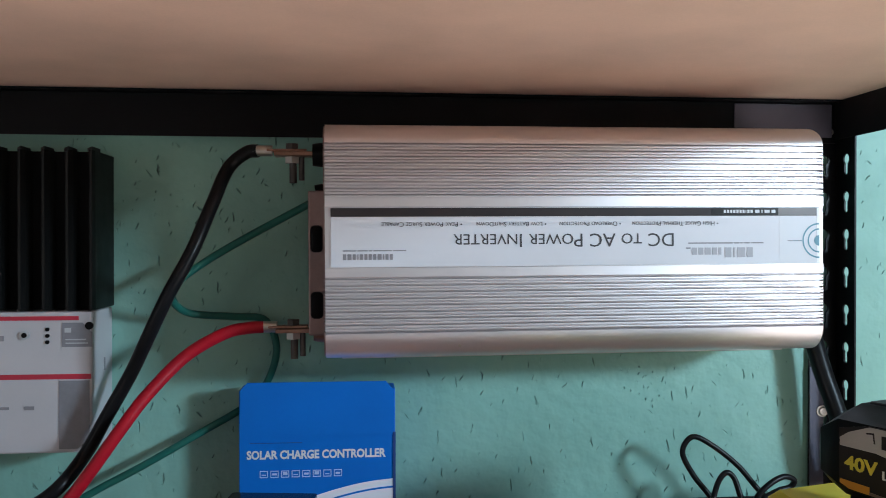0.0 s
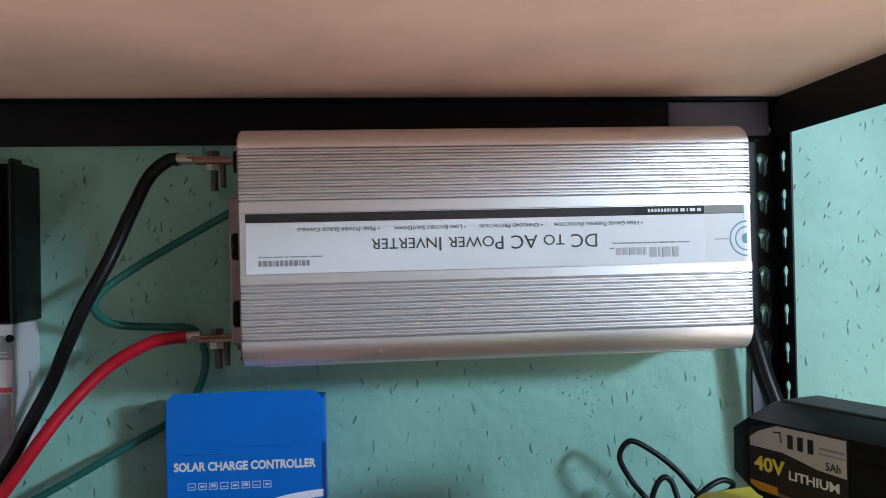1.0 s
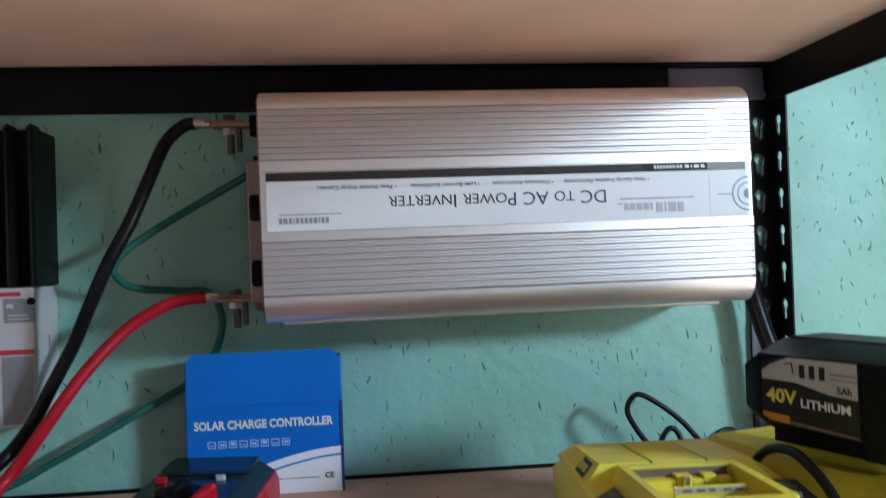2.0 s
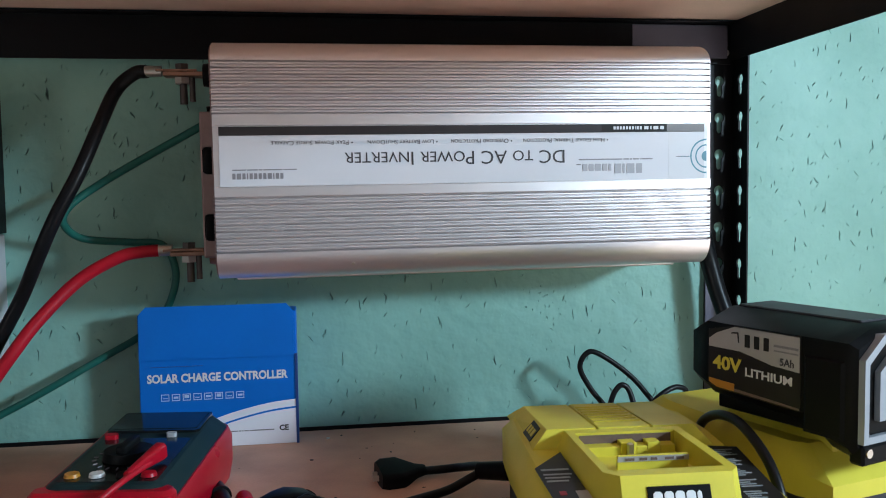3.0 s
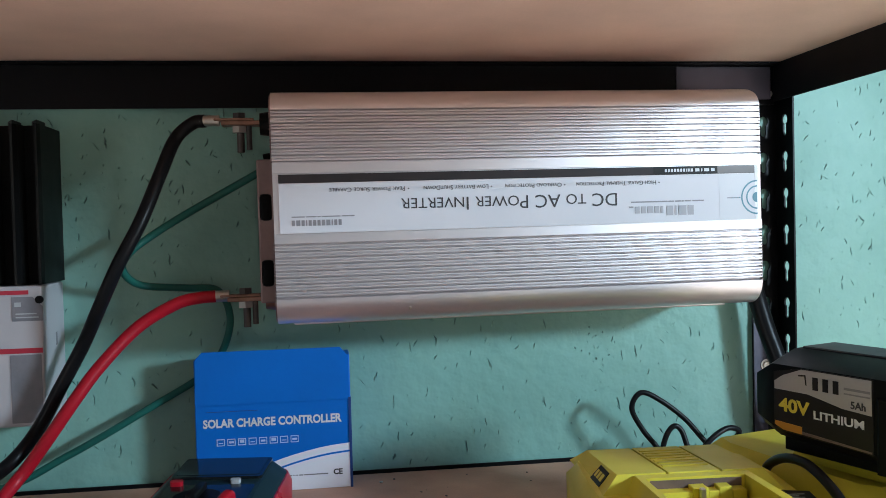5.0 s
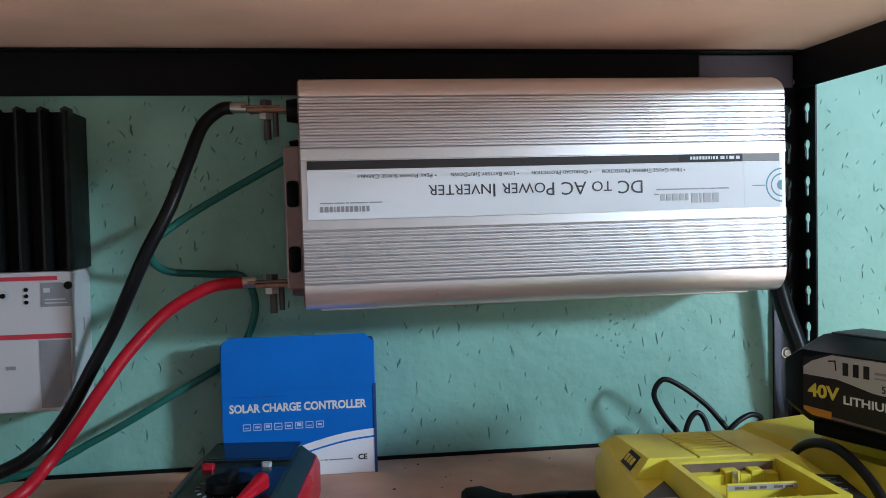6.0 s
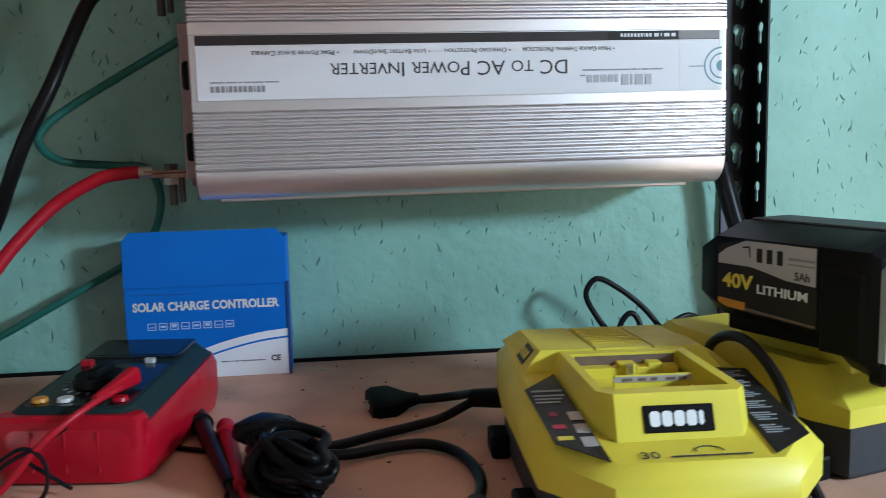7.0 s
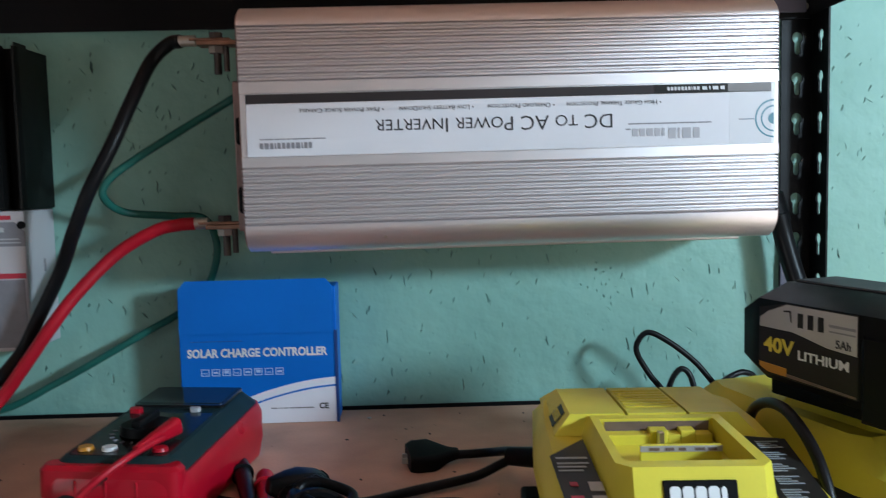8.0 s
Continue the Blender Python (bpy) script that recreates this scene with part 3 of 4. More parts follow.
cable("black_battery_cable", [(-0.078, -0.083, 0.4345), (-0.092, -0.079, 0.4325), (-0.112, -0.080, 0.414), (-0.125, -0.108, 0.372), (-0.142, -0.130, 0.322), (-0.166, -0.136, 0.275), (-0.188, -0.128, 0.231), (-0.210, -0.112, 0.190), (-0.237, -0.106, 0.143), (-0.262, -0.104, 0.099), (-0.285, -0.13, 0.068), (-0.33, -0.12, 0.042), (-0.42, -0.12, 0.014), (-0.55, -0.14, 0.0085), (-0.69, -0.15, 0.0085)],
      0.0075, RUBBER_BLACK, "thick black rubber battery cable bolted to the inverter terminal", [((-0.062, -0.083, 0.4345), (-0.083, -0.083, 0.4345), 0.0062, ZINC)])
cable("red_battery_cable", [(-0.072, -0.083, 0.2355), (-0.09, -0.084, 0.2345), (-0.115, -0.088, 0.2288), (-0.156, -0.093, 0.205), (-0.193, -0.112, 0.166), (-0.218, -0.126, 0.131), (-0.246, -0.134, 0.090), (-0.272, -0.140, 0.055), (-0.295, -0.175, 0.03), (-0.35, -0.175, 0.012), (-0.45, -0.18, 0.009), (-0.69, -0.2, 0.009)],
      0.0070, RUBBER_RED, "thick red rubber battery cable bolted to the inverter terminal", [((-0.057, -0.083, 0.2355), (-0.077, -0.083, 0.2355), 0.0064, ZINC)])
cable("green_earth_wire", [(-0.006, -0.076, 0.384), (-0.035, -0.072, 0.368), (-0.097, -0.060, 0.335), (-0.140, -0.062, 0.309), (-0.168, -0.070, 0.287), (-0.176, -0.070, 0.268), (-0.162, -0.045, 0.249), (-0.115, -0.022, 0.2425), (-0.078, -0.018, 0.238), (-0.064, -0.020, 0.207), (-0.071, -0.017, 0.172), (-0.090, -0.0105, 0.142), (-0.114, -0.012, 0.125), (-0.157, -0.022, 0.102), (-0.21, -0.032, 0.073), (-0.256, -0.032, 0.049), (-0.32, -0.04, 0.02), (-0.42, -0.035, 0.006), (-0.69, -0.03, 0.006)],
      0.0045, RUBBER_GREEN, "dark green earth wire looping along the wall")
cable("conduit_cable", [(0.600, -0.036, 0.228), (0.607, -0.036, 0.202), (0.616, -0.041, 0.165), (0.625, -0.049, 0.130), (0.634, -0.056, 0.09), (0.640, -0.05, 0.04), (0.642, -0.045, 0.012)],
      0.0115, RUBBER_BLACK, "thick black cable running down from the inverter beside the rack post")

# ---- charger unit with the heat sink ----
unit = thing("solar_inverter_charger", (-0.259, 0, 0.097), "white wall unit with red lines under a black finned heat sink", "inverter charger")
UF = -0.08
sink = bmesh.new()
fins, fin_w = 13, 0.0255
pts = [(0.0, 0.0), (0.0, UF + 0.008)]
for k in range(fins):
    x = -k * fin_w
    pts += [(x - 0.0015, UF), (x - 0.0045, UF + 0.0005), (x - 0.0075, UF + 0.020), (x - fin_w + 0.004, UF + 0.022), (x - fin_w + 0.0015, UF + 0.006)]
pts += [(-fins * fin_w, 0.0)]
prism(pts, "z", 0.1585, 0.337, sink)
heat = part("heat_sink", sink, BLACK_ALLOY, unit, "black anodised finned heat sink")
for k in range(fins):
    x = -k * fin_w
    part("fin_tip", prism([(x - 0.001, UF - 0.0005), (x - 0.0125, UF + 0.021), (x - 0.001, UF + 0.03)], "z", 0.3372, 0.341), BLACK_ALLOY, heat)
part("housing", block(-0.36, -0.002, UF + 0.0005, 0.0, 0.0, 0.157, 0.002), WHITE_SHEET, unit, "white powder-coated housing")
face = UF - 0.0003
part("red_line", bars([(-0.36, -0.016, 0.1476, 0.1522), (-0.36, -0.003, 0.0822, 0.0878)], face, UF + 0.001), RED_PRINT, unit, "red printed lines")
for outline in ([(-0.034, 0.118), (-0.0015, 0.118), (-0.0015, 0.134), (-0.012, 0.1450), (-0.034, 0.1450)], [(-0.0375, 0.0045), (-0.0175, 0.0045), (-0.0045, 0.0150), (-0.0045, 0.0805), (-0.0375, 0.0805)]):
    part("grey_panel", prism(outline, "y", face, UF + 0.001), GREY_PRINT, unit, "grey printed panel with a cut corner")
part("panel_print", bars([(-0.031, -0.024, 0.134, 0.139), (-0.030, -0.006, 0.1215, 0.1228), (-0.030, -0.008, 0.1255, 0.1268)], face - 0.0003, face + 0.0002), PALE_PLASTIC, unit)
for a, b, c, d in ((-0.074, -0.064, 0.0485, 0.0525), (-0.105, -0.091, 0.049, 0.052), (-0.101, -0.096, 0.125, 0.131)):
    part("small_print", block(a, b, face - 0.0003, UF + 0.001, c, d), INK_GREY, unit)
part("button", rod((-0.0735, UF + 0.001, 0.1315), (-0.0735, UF - 0.002, 0.1315), 0.0052, sides=20), PALE_PLASTIC, unit, "", True)
part("button_cap", rod((-0.0735, UF - 0.002, 0.1315), (-0.0735, UF - 0.003, 0.1315), 0.0028, sides=16), BLACK_PLASTIC, unit, "", True)
for z in (0.1375, 0.1305, 0.1235):
    part("indicator", rod((-0.0495, UF + 0.001, z), (-0.0495, UF - 0.001, z), 0.0022, sides=14), BLACK_PLASTIC, unit, "", True)
for x, z in ((-0.0045, 0.1415), (-0.0085, 0.0065)):
    part("screw", rod((x, UF + 0.001, z), (x, UF - 0.0016, z), 0.0044, sides=16), BLACK_PLASTIC, unit, "dark screw", True)
part("side_print", block(-0.0021, -0.0016, -0.035, -0.03, 0.085, 0.1), INK_GREY, unit)

# ---- blue box ----
carton = thing("cardboard_box", (-0.013, -0.058, 0), "blue and white printed charge controller box standing on the shelf", "box")
W2 = 0.0905
part("carton", block(-W2, W2, 0.0008, 0.041, 0, 0.1595, 0.0015), BLUE_CARD, carton, "blue cardboard carton with a white foot")
flap = prism([(-W2 + 0.001, 0.106), (W2 - 0.003, 0.106), (W2 - 0.0035, 0.160), (W2 - 0.011, 0.1685), (-W2 + 0.01, 0.1685), (-W2 + 0.002, 0.160)], "y", -0.0012, 0.0006)
part("lid_flap", flap, BLUE_CARD, carton, "blue tucked lid flap")
part("flap_edge", block(W2 - 0.0025, W2 + 0.0006, -0.0004, 0.004, 0.0, 0.108), NAVY_INK, carton)
arc = [(W2 - 0.0005, 0.0535), (0.06, 0.0505), (0.03, 0.0445), (0.0, 0.036), (-0.03, 0.024), (-0.055, 0.012), (-0.075, 0.0005)]
line = [Vector((x, 0, z)) for x, z in arc]
soft = [(p.x, p.z) for p in curve(line, 5)]
part("white_foot", prism([*soft, (W2 - 0.0005, 0.0005)], "y", 0.0004, 0.0012), WHITE_CARD, carton, "white swoosh at the foot of the box")
thin = [(x, z - 0.0085 - 0.03 * (0.09 - x) * 0.2) for x, z in soft if x > -0.035]
part("swoosh_line", prism([*thin, *[(x, z - 0.0022) for x, z in reversed(thin)]], "y", 0.0001, 0.0005), BLUE_CARD, carton)
lettering("SOLAR CHARGE CONTROLLER", 0.0135, WHITE_INK, carton, pose(-0.0815, 0.0003, 0.0795, 90, 0, 0), "white capital lettering", length=0.161, bold=0.0005)
for k in range(8):
    icons = bmesh.new()
    x = -0.0665 + k * 0.0122
    for a, b, c, d in ((0, 0.0092, 0.0, 0.0008), (0, 0.0092, 0.0072, 0.008), (0, 0.0008, 0.0008, 0.0072), (0.0084, 0.0092, 0.0008, 0.0072), (0.002, 0.0072, 0.0028, 0.0036 + 0.0014 * (k % 3))):
        block(x + a, x + b, 0.0001, 0.0009, 0.0575 + c, 0.0575 + d, bm=icons)
    part("icon", icons, PALE_BLUE_INK, carton)
part("fold_line", bars([(-0.078, -0.018, 0.0975, 0.0981)], 0.0002, 0.0009), NAVY_INK, carton)
lettering("CE", 0.009, INK, carton, pose(0.068, 0.0001, 0.0165, 90, 0, 0), bold=0.0003)
part("small_print", bars(word_bars(0.012, 0.063, 0.0172, 0.0185, 6, 4), 0.0001, 0.0009), INK_GREY, carton)

# ---- multimeter ----


def round_rect(x0, x1, y0, y1, r, z, steps=5):
    """A rounded outline, anticlockwise; z is a number or a function of y."""
    out = []
    for cx, cy, a0 in ((x1 - r, y1 - r, 0), (x0 + r, y1 - r, 90), (x0 + r, y0 + r, 180), (x1 - r, y0 + r, 270)):
        for k in range(steps + 1):
            a = radians(a0 + 90 * k / steps)
            x, y = cx + r * math.cos(a), cy + r * math.sin(a)
            out.append((x, y, z(y) if callable(z) else z))
    return out


def loft(rings, bm=None, close=True):
    out = bm or bmesh.new()
    made = [[out.verts.new(p) for p in ring] for ring in rings]
    for a, b in zip(made, made[1:]):
        n = len(a)
        for k in range(n):
            out.faces.new((a[k], a[(k + 1) % n], b[(k + 1) % n], b[k]))
    if close:
        out.faces.new(made[0])
        out.faces.new(made[-1])
    return out


meter = thing("multimeter", (-0.064, -0.262, 0), "red and slate handheld multimeter lying on the shelf", "multimeter", turn=-8)


def top(h):
    return lambda y: h + 0.055 * (y + 0.105)


holster = loft([round_rect(-0.054, 0.054, -0.098, 0.098, 0.016, 0.0), round_rect(-0.061, 0.061, -0.104, 0.105, 0.02, 0.004), round_rect(-0.0645, 0.0645, -0.107, 0.108, 0.022, 0.022),
                round_rect(-0.0645, 0.0645, -0.106, 0.108, 0.022, top(0.038)), round_rect(-0.061, 0.061, -0.104, 0.105, 0.02, top(0.0465))])
part("holster", holster, RED_PLASTIC, meter, "glossy red rubber holster", True)
part("front_rim", loft([round_rect(-0.061, 0.061, -0.1045, -0.082, 0.01, 0.03), round_rect(-0.0605, 0.0605, -0.104, -0.082, 0.01, 0.052), round_rect(-0.057, 0.057, -0.1, -0.084, 0.007, 0.0555)]), RED_PLASTIC, meter, "red holster rim", True)
for x in (-0.026, 0.0, 0.026):
    part("grip_rib", block(x - 0.0012, x + 0.0012, -0.1067, -0.1045, 0.012, 0.045, 0.0008, 1), RED_PLASTIC, meter)
body = loft([round_rect(-0.0595, 0.0595, -0.101, 0.103, 0.018, top(0.0468)), round_rect(-0.047, 0.047, -0.092, 0.096, 0.012, top(0.0575)), round_rect(-0.0455, 0.0455, -0.0905, 0.0945, 0.011, top(0.0585))])
front = part("case", body, SLATE_PLASTIC, meter, "slate grey meter case", True)


def on_top(x0, x1, y0, y1, h0, h1, r=0.002, bm=None):
    return loft([round_rect(x0, x1, y0, y1, r, top(h0)), round_rect(x0, x1, y0, y1, r, top(h1))], bm)


part("display_frame", on_top(-0.0445, 0.0445, 0.036, 0.093, 0.0583, 0.0612, 0.004), GLOSS_FACE, meter, "black display surround")
part("display", on_top(-0.041, 0.041, 0.041, 0.0905, 0.0613, 0.0617, 0.003), SCREEN, meter, "dark glossy display")
part("button", on_top(-0.040, -0.028, 0.0165, 0.0245, 0.0583, 0.0632, 0.003), RED_PLASTIC, meter, "red push button", True)
part("button", on_top(0.017, 0.0265, 0.0225, 0.0285, 0.0583, 0.0625, 0.002), PALE_PLASTIC, meter, "pale grey push button", True)
part("faceplate", on_top(-0.042, 0.042, -0.086, 0.0205, 0.0584, 0.0588, 0.004), GLOSS_FACE, meter, "dark faceplate with faint dial marks")
dial = bmesh.new()
for k in range(20):
    a = radians(18 * k)
    c, sn = math.cos(a), math.sin(a)
    p = Vector((0.027 * c, -0.03 + 0.027 * sn, 0))
    q = Vector((0.031 * c, -0.03 + 0.031 * sn, 0))
    p.z, q.z = top(0.0592)(p.y), top(0.0592)(q.y)
    rod(p, q, 0.0006, sides=6, bm=dial)
tagged(part("dial_marks", dial, GREY_PRINT, meter, "ring of pale dial marks"), kind="stuff")
zk = top(0.0588)(-0.03)
knob = rod((0, -0.03, zk), (0, -0.03, zk + 0.008), 0.0225, 0.021, sides=32)
part("selector", knob, BLACK_PLASTIC, meter, "black rotary selector", True)
part("selector_grip", block(-0.0045, 0.0045, -0.05, -0.01, zk + 0.008, zk + 0.0155, 0.002), BLACK_PLASTIC, meter, "", True)
for x, m, nm in ((-0.0325, ORANGE, "orange socket ring"), (-0.0115, OFF_WHITE, "off-white socket ring"), (0.0115, BLACK_PLASTIC, "black socket"), (0.0325, RED_PLASTIC, "red socket")):
    z = top(0.0588)(-0.074)
    part("socket", rod((x, -0.074, z), (x, -0.074, z + 0.003), 0.0068, 0.006, sides=20), m, meter, nm, True)


def world_path(points):
    inv = meter.matrix_basis.inverted()
    return [inv @ Vector(p) for p in points]


lead = part("red_lead", hose(world_path([(-0.040, -0.318, 0.0695), (-0.046, -0.335, 0.0675), (-0.06, -0.365, 0.0635), (-0.078, -0.383, 0.052), (-0.096, -0.388, 0.036), (-0.116, -0.392, 0.013), (-0.13, -0.40, 0.0045), (-0.16, -0.42, 0.0035), (-0.22, -0.43, 0.0035)]), 0.0028, 8, 10), RUBBER_RED, meter, "red test lead", True)
plug = loft([round_rect(-0.0075, 0.0075, -0.006, 0.006, 0.004, z) for z in (0.0, 0.004)] + [round_rect(-0.0058, 0.0058, -0.0045, 0.0045, 0.003, 0.022), round_rect(-0.0032, 0.0032, -0.003, 0.003, 0.0025, 0.05)])
p, q = [meter.matrix_basis.inverted() @ Vector(v) for v in ((-0.037, -0.309, 0.0725), (-0.066, -0.374, 0.0635))]
bmesh.ops.transform(plug, matrix=Matrix.Translation(p) @ (q - p).to_track_quat("Z", "X").to_matrix().to_4x4(), verts=plug.verts)
part("lead_plug", plug, RED_PLASTIC, meter, "red shrouded plug", True)
ring = [(-0.096, -0.388, 0.04), (-0.118, -0.391, 0.027), (-0.124, -0.394, 0.008), (-0.112, -0.397, 0.0035), (-0.09, -0.396, 0.004), (-0.084, -0.393, 0.018), (-0.088, -0.39, 0.033), (-0.102, -0.3885, 0.041), (-0.121, -0.3915, 0.03), (-0.13, -0.398, 0.012), (-0.15, -0.41, 0.0035), (-0.2, -0.42, 0.003)]
part("black_lead", hose(world_path(ring), 0.0017, 8, 8), RUBBER_BLACK, meter, "thin black lead loop", True)
part("black_lead", hose(world_path([(-0.07, -0.384, 0.006), (-0.085, -0.385, 0.018), (-0.10, -0.386, 0.032), (-0.086, -0.3845, 0.044), (-0.072, -0.3795, 0.053)]), 0.0017, 8, 8), RUBBER_BLACK, meter, "", True)


def probe(name, points, r, mat, label):
    """A test probe: a tapered grip with a collar and its lead."""
    t = thing(name, points[0], label, "test probe")
    base = Vector(points[0])
    p, q = Vector((0, 0, 0)), Vector(points[1]) - base
    way = (q - p).normalized()
    g = rod(p, p + way * 0.008, r * 0.75, r * 1.05, sides=16)
    rod(p + way * 0.008, p + way * 0.07, r * 1.05, r * 0.9, sides=16, bm=g)
    rod(p + way * 0.07, q, r * 0.9, r * 0.6, sides=16, bm=g)
    part("grip", g, mat, t, "", True)
    part("collar", rod(p + way * 0.03, p + way * 0.034, r * 1.3, sides=16), mat, t, "", True)
    part("lead", hose([q, *[Vector(v) - base for v in points[2:]]], 0.0022, 8, 8), mat, t, "", True)
    return t


probe("black_test_probe", [(-0.002, -0.228, 0.0105), (0.049, -0.405, 0.010), (0.056, -0.44, 0.006), (0.05, -0.5, 0.003), (0.0, -0.56, 0.003)], 0.0082, RUBBER_BLACK, "black test probe lying on the shelf beside the meter")
probe("red_test_probe", [(0.028, -0.262, 0.0105), (0.057, -0.408, 0.010), (0.066, -0.45, 0.006), (0.07, -0.5, 0.003), (0.05, -0.57, 0.003)], 0.0078, RUBBER_RED, "red test probe lying on the shelf beside the meter")
cable("thin_black_lead", [(-0.02, -0.29, 0.0025), (0.0, -0.30, 0.0025), (0.025, -0.315, 0.0025), (0.042, -0.345, 0.0025), (0.047, -0.39, 0.0025), (0.045, -0.45, 0.0025), (0.02, -0.52, 0.0025)], 0.0023, RUBBER_BLACK, "thin black test lead curving over the shelf")

# ---- battery chargers ----


def deck(y):
    return 0.0835 + 0.0857 * min(y, 0.0) + 0.016 * max(y, 0.0)


def charger(at, turn, half, label, dressed):
    """A yellow charger on a black base: skirt, sloping deck, raised dock with its well, label panels."""
    t = thing("battery_charger", at, label, "battery charger", "battery chargers", turn)
    k = half / 0.087

    long = [(0.07, 0.145), (-0.07, 0.145), (-0.083, 0.122), (-0.087, 0.06), (-0.087, -0.105), (-0.052, -0.15), (0.052, -0.15), (0.087, -0.105), (0.087, 0.06), (0.083, 0.122)]
    short = [(0.07, 0.145), (-0.07, 0.145), (-0.083, 0.122), (-0.087, 0.06), (-0.087, -0.060), (-0.074, -0.088), (0.074, -0.088), (0.087, -0.060), (0.087, 0.06), (0.083, 0.122)]

    def outline(inset, z, back=0.0):
        pts = long if dressed else short
        return [(x * k * (1 - inset / half), y * (1 - inset / 0.148) + (back if y < -0.08 else back * 0.5 if y < -0.05 else 0), z(y) if callable(z) else z) for x, y in pts]
    base = loft([outline(0.012, 0.0), outline(0.006, 0.004), outline(0.006, 0.0425)])
    part("base", soften(base, 0.0015, 1), GREY_PLASTIC, t, "dark grey plastic base")
    for sx in (-1, 1):
        for y in (0.075, -0.06):
            part("foot", block(sx * (half + 0.001) - 0.008, sx * (half + 0.001) + 0.008, y - 0.016, y + 0.016, 0.0, 0.02, 0.003), BLACK_PLASTIC, t, "black base lug")
    if dressed:
        shell = loft([outline(0.0, 0.043), outline(0.0, lambda y: deck(y) - 0.011), outline(0.009, deck)])
    else:
        shell = loft([outline(0.0, 0.043), outline(0.0, lambda y: 0.057 if y < -0.08 else 0.064 if y < -0.05 else deck(y) - 0.011), outline(0.009, 0.0835, 0.026)])
    top_part = part("shell", soften(shell, 0.002, 2, 12), YELLOW, t, "bright yellow plastic shell", True)
    # Dock: four walls round a well
    dock = bmesh.new()
    x0, x1, xf, off = (0.049 * k, 0.046 * k, 0.038 * k, -0.003) if dressed else (0.052 * k, 0.049 * k, 0.041 * k, 0.0)
    f0, f1, b1 = (-0.112, -0.1, 0.03) if dressed else (-0.066, -0.058, 0.048)
    outer_low = [(-x0, f0 + 0.02), (-xf, f0), (xf, f0), (x0, f0 + 0.02), (x0 + 0.004, b1), (-x0 - 0.004, b1)]
    outer_top = [(-x1, f1 + 0.012), (-xf, f1), (xf, f1), (x1, f1 + 0.012), (x1, b1 - 0.004), (-x1, b1 - 0.004)]
    well_top = [(-x1 + 0.006, f1 + 0.016), (-xf, f1 + 0.012), (xf, f1 + 0.012), (x1 - 0.008, f1 + 0.016), (x1 - 0.007, b1 - 0.014), (-x1 + 0.006, b1 - 0.014)]
    height = [0.0995, 0.1005, 0.1005, 0.0995, 0.0975, 0.0975] if dressed else [0.103, 0.104, 0.104, 0.103, 0.094, 0.094]
    rings = [[(x, y, deck(y) - 0.004) for x, y in outer_low], [(x, y, h) for (x, y), h in zip(outer_top, height)], [(x, y, h) for (x, y), h in zip(well_top, height)], [(x, y, 0.080) for x, y in well_top]]
    loft([[(x + off, y, z) for x, y, z in ring] for ring in rings], dock)
    part("dock", soften(dock, 0.0014, 2, 20), YELLOW, t, "raised yellow dock with a well", True)
    if not dressed:
        return t
    for a, b, z in ((-0.042, -0.010, 0.0885), (-0.010, 0.003, 0.0915), (0.003, 0.012, 0.0885), (0.012, 0.023, 0.0915), (0.023, 0.0355, 0.0885)):
        part("well_ledge", block(a, b, 0.004, 0.0158, 0.0802, z, 0.0006, 1), YELLOW, t)
    part("well_sticker", block(-0.042, 0.0355, 0.0152, 0.0158, 0.0862, 0.0955), BROWN_STICKER, t, "brown rating sticker")
    front_ledge = part("well_ledge", block(-0.026, 0.03, -0.038, -0.0352, 0.0802, 0.0945, 0.0006, 1), YELLOW, t)
    part("well_sticker", block(-0.026, 0.03, -0.0388, -0.0381, 0.0898, 0.0938), SILVER_FOIL, front_ledge, "pale sticker strip")
    for i, x in enumerate((-0.02, -0.009, 0.0, 0.011, 0.02)):
        part("printed_bar", block(x, x + 0.007 - 0.001 * (i % 3), -0.0392, -0.0389, 0.0907, 0.0927), BROWN_STICKER, front_ledge)
    part("contact_tab", block(-0.006, -0.001, -0.002, 0.003, 0.0802, 0.0925, 0.001, 1), ZINC, t, "metal contact tab")
    # Raised back, parted by two grooves, level with the dock's rear rim
    for a, b, la, lb in ((-0.066, -0.0245, -0.080, -0.0235), (-0.022, 0.022, -0.023, 0.023), (0.0245, 0.060, 0.0235, 0.076)):
        ring0, ring1 = [(la, 0.024, 0.081), (lb, 0.024, 0.081), (lb, 0.141, 0.081), (la, 0.141, 0.081)], [(a, 0.0275, 0.0985), (b, 0.0275, 0.0985), (b, 0.130, 0.0925), (a, 0.130, 0.0925)]
        part("raised_back", soften(loft([ring0, ring1]), 0.0014, 2), YELLOW, t, "", True)
    # Fine grip ribs across the raised back, and a sticker on its sloping flank
    for k in range(7):
        y = 0.050 + 0.0105 * k
        z = 0.0985 - 0.006 * (y - 0.0275) / 0.1025
        part("grip_rib", block(-0.0205, 0.0205, y - 0.0022, y + 0.0022, z - 0.001, z + 0.0011, 0.0005, 1), YELLOW, t)

    def flank(u, y, d):
        return (-0.080 + 0.014 * u - 0.78 * d, y, 0.081 + 0.0165 * u + 0.62 * d)
    decal = part("side_sticker", loft([[flank(u, y, d) for u, y in ((0.18, 0.042), (0.18, 0.070), (0.86, 0.068), (0.86, 0.042))] for d in (0.0003, 0.0010)]), DARK_STICKER, t, "small dark sticker with yellow marks")
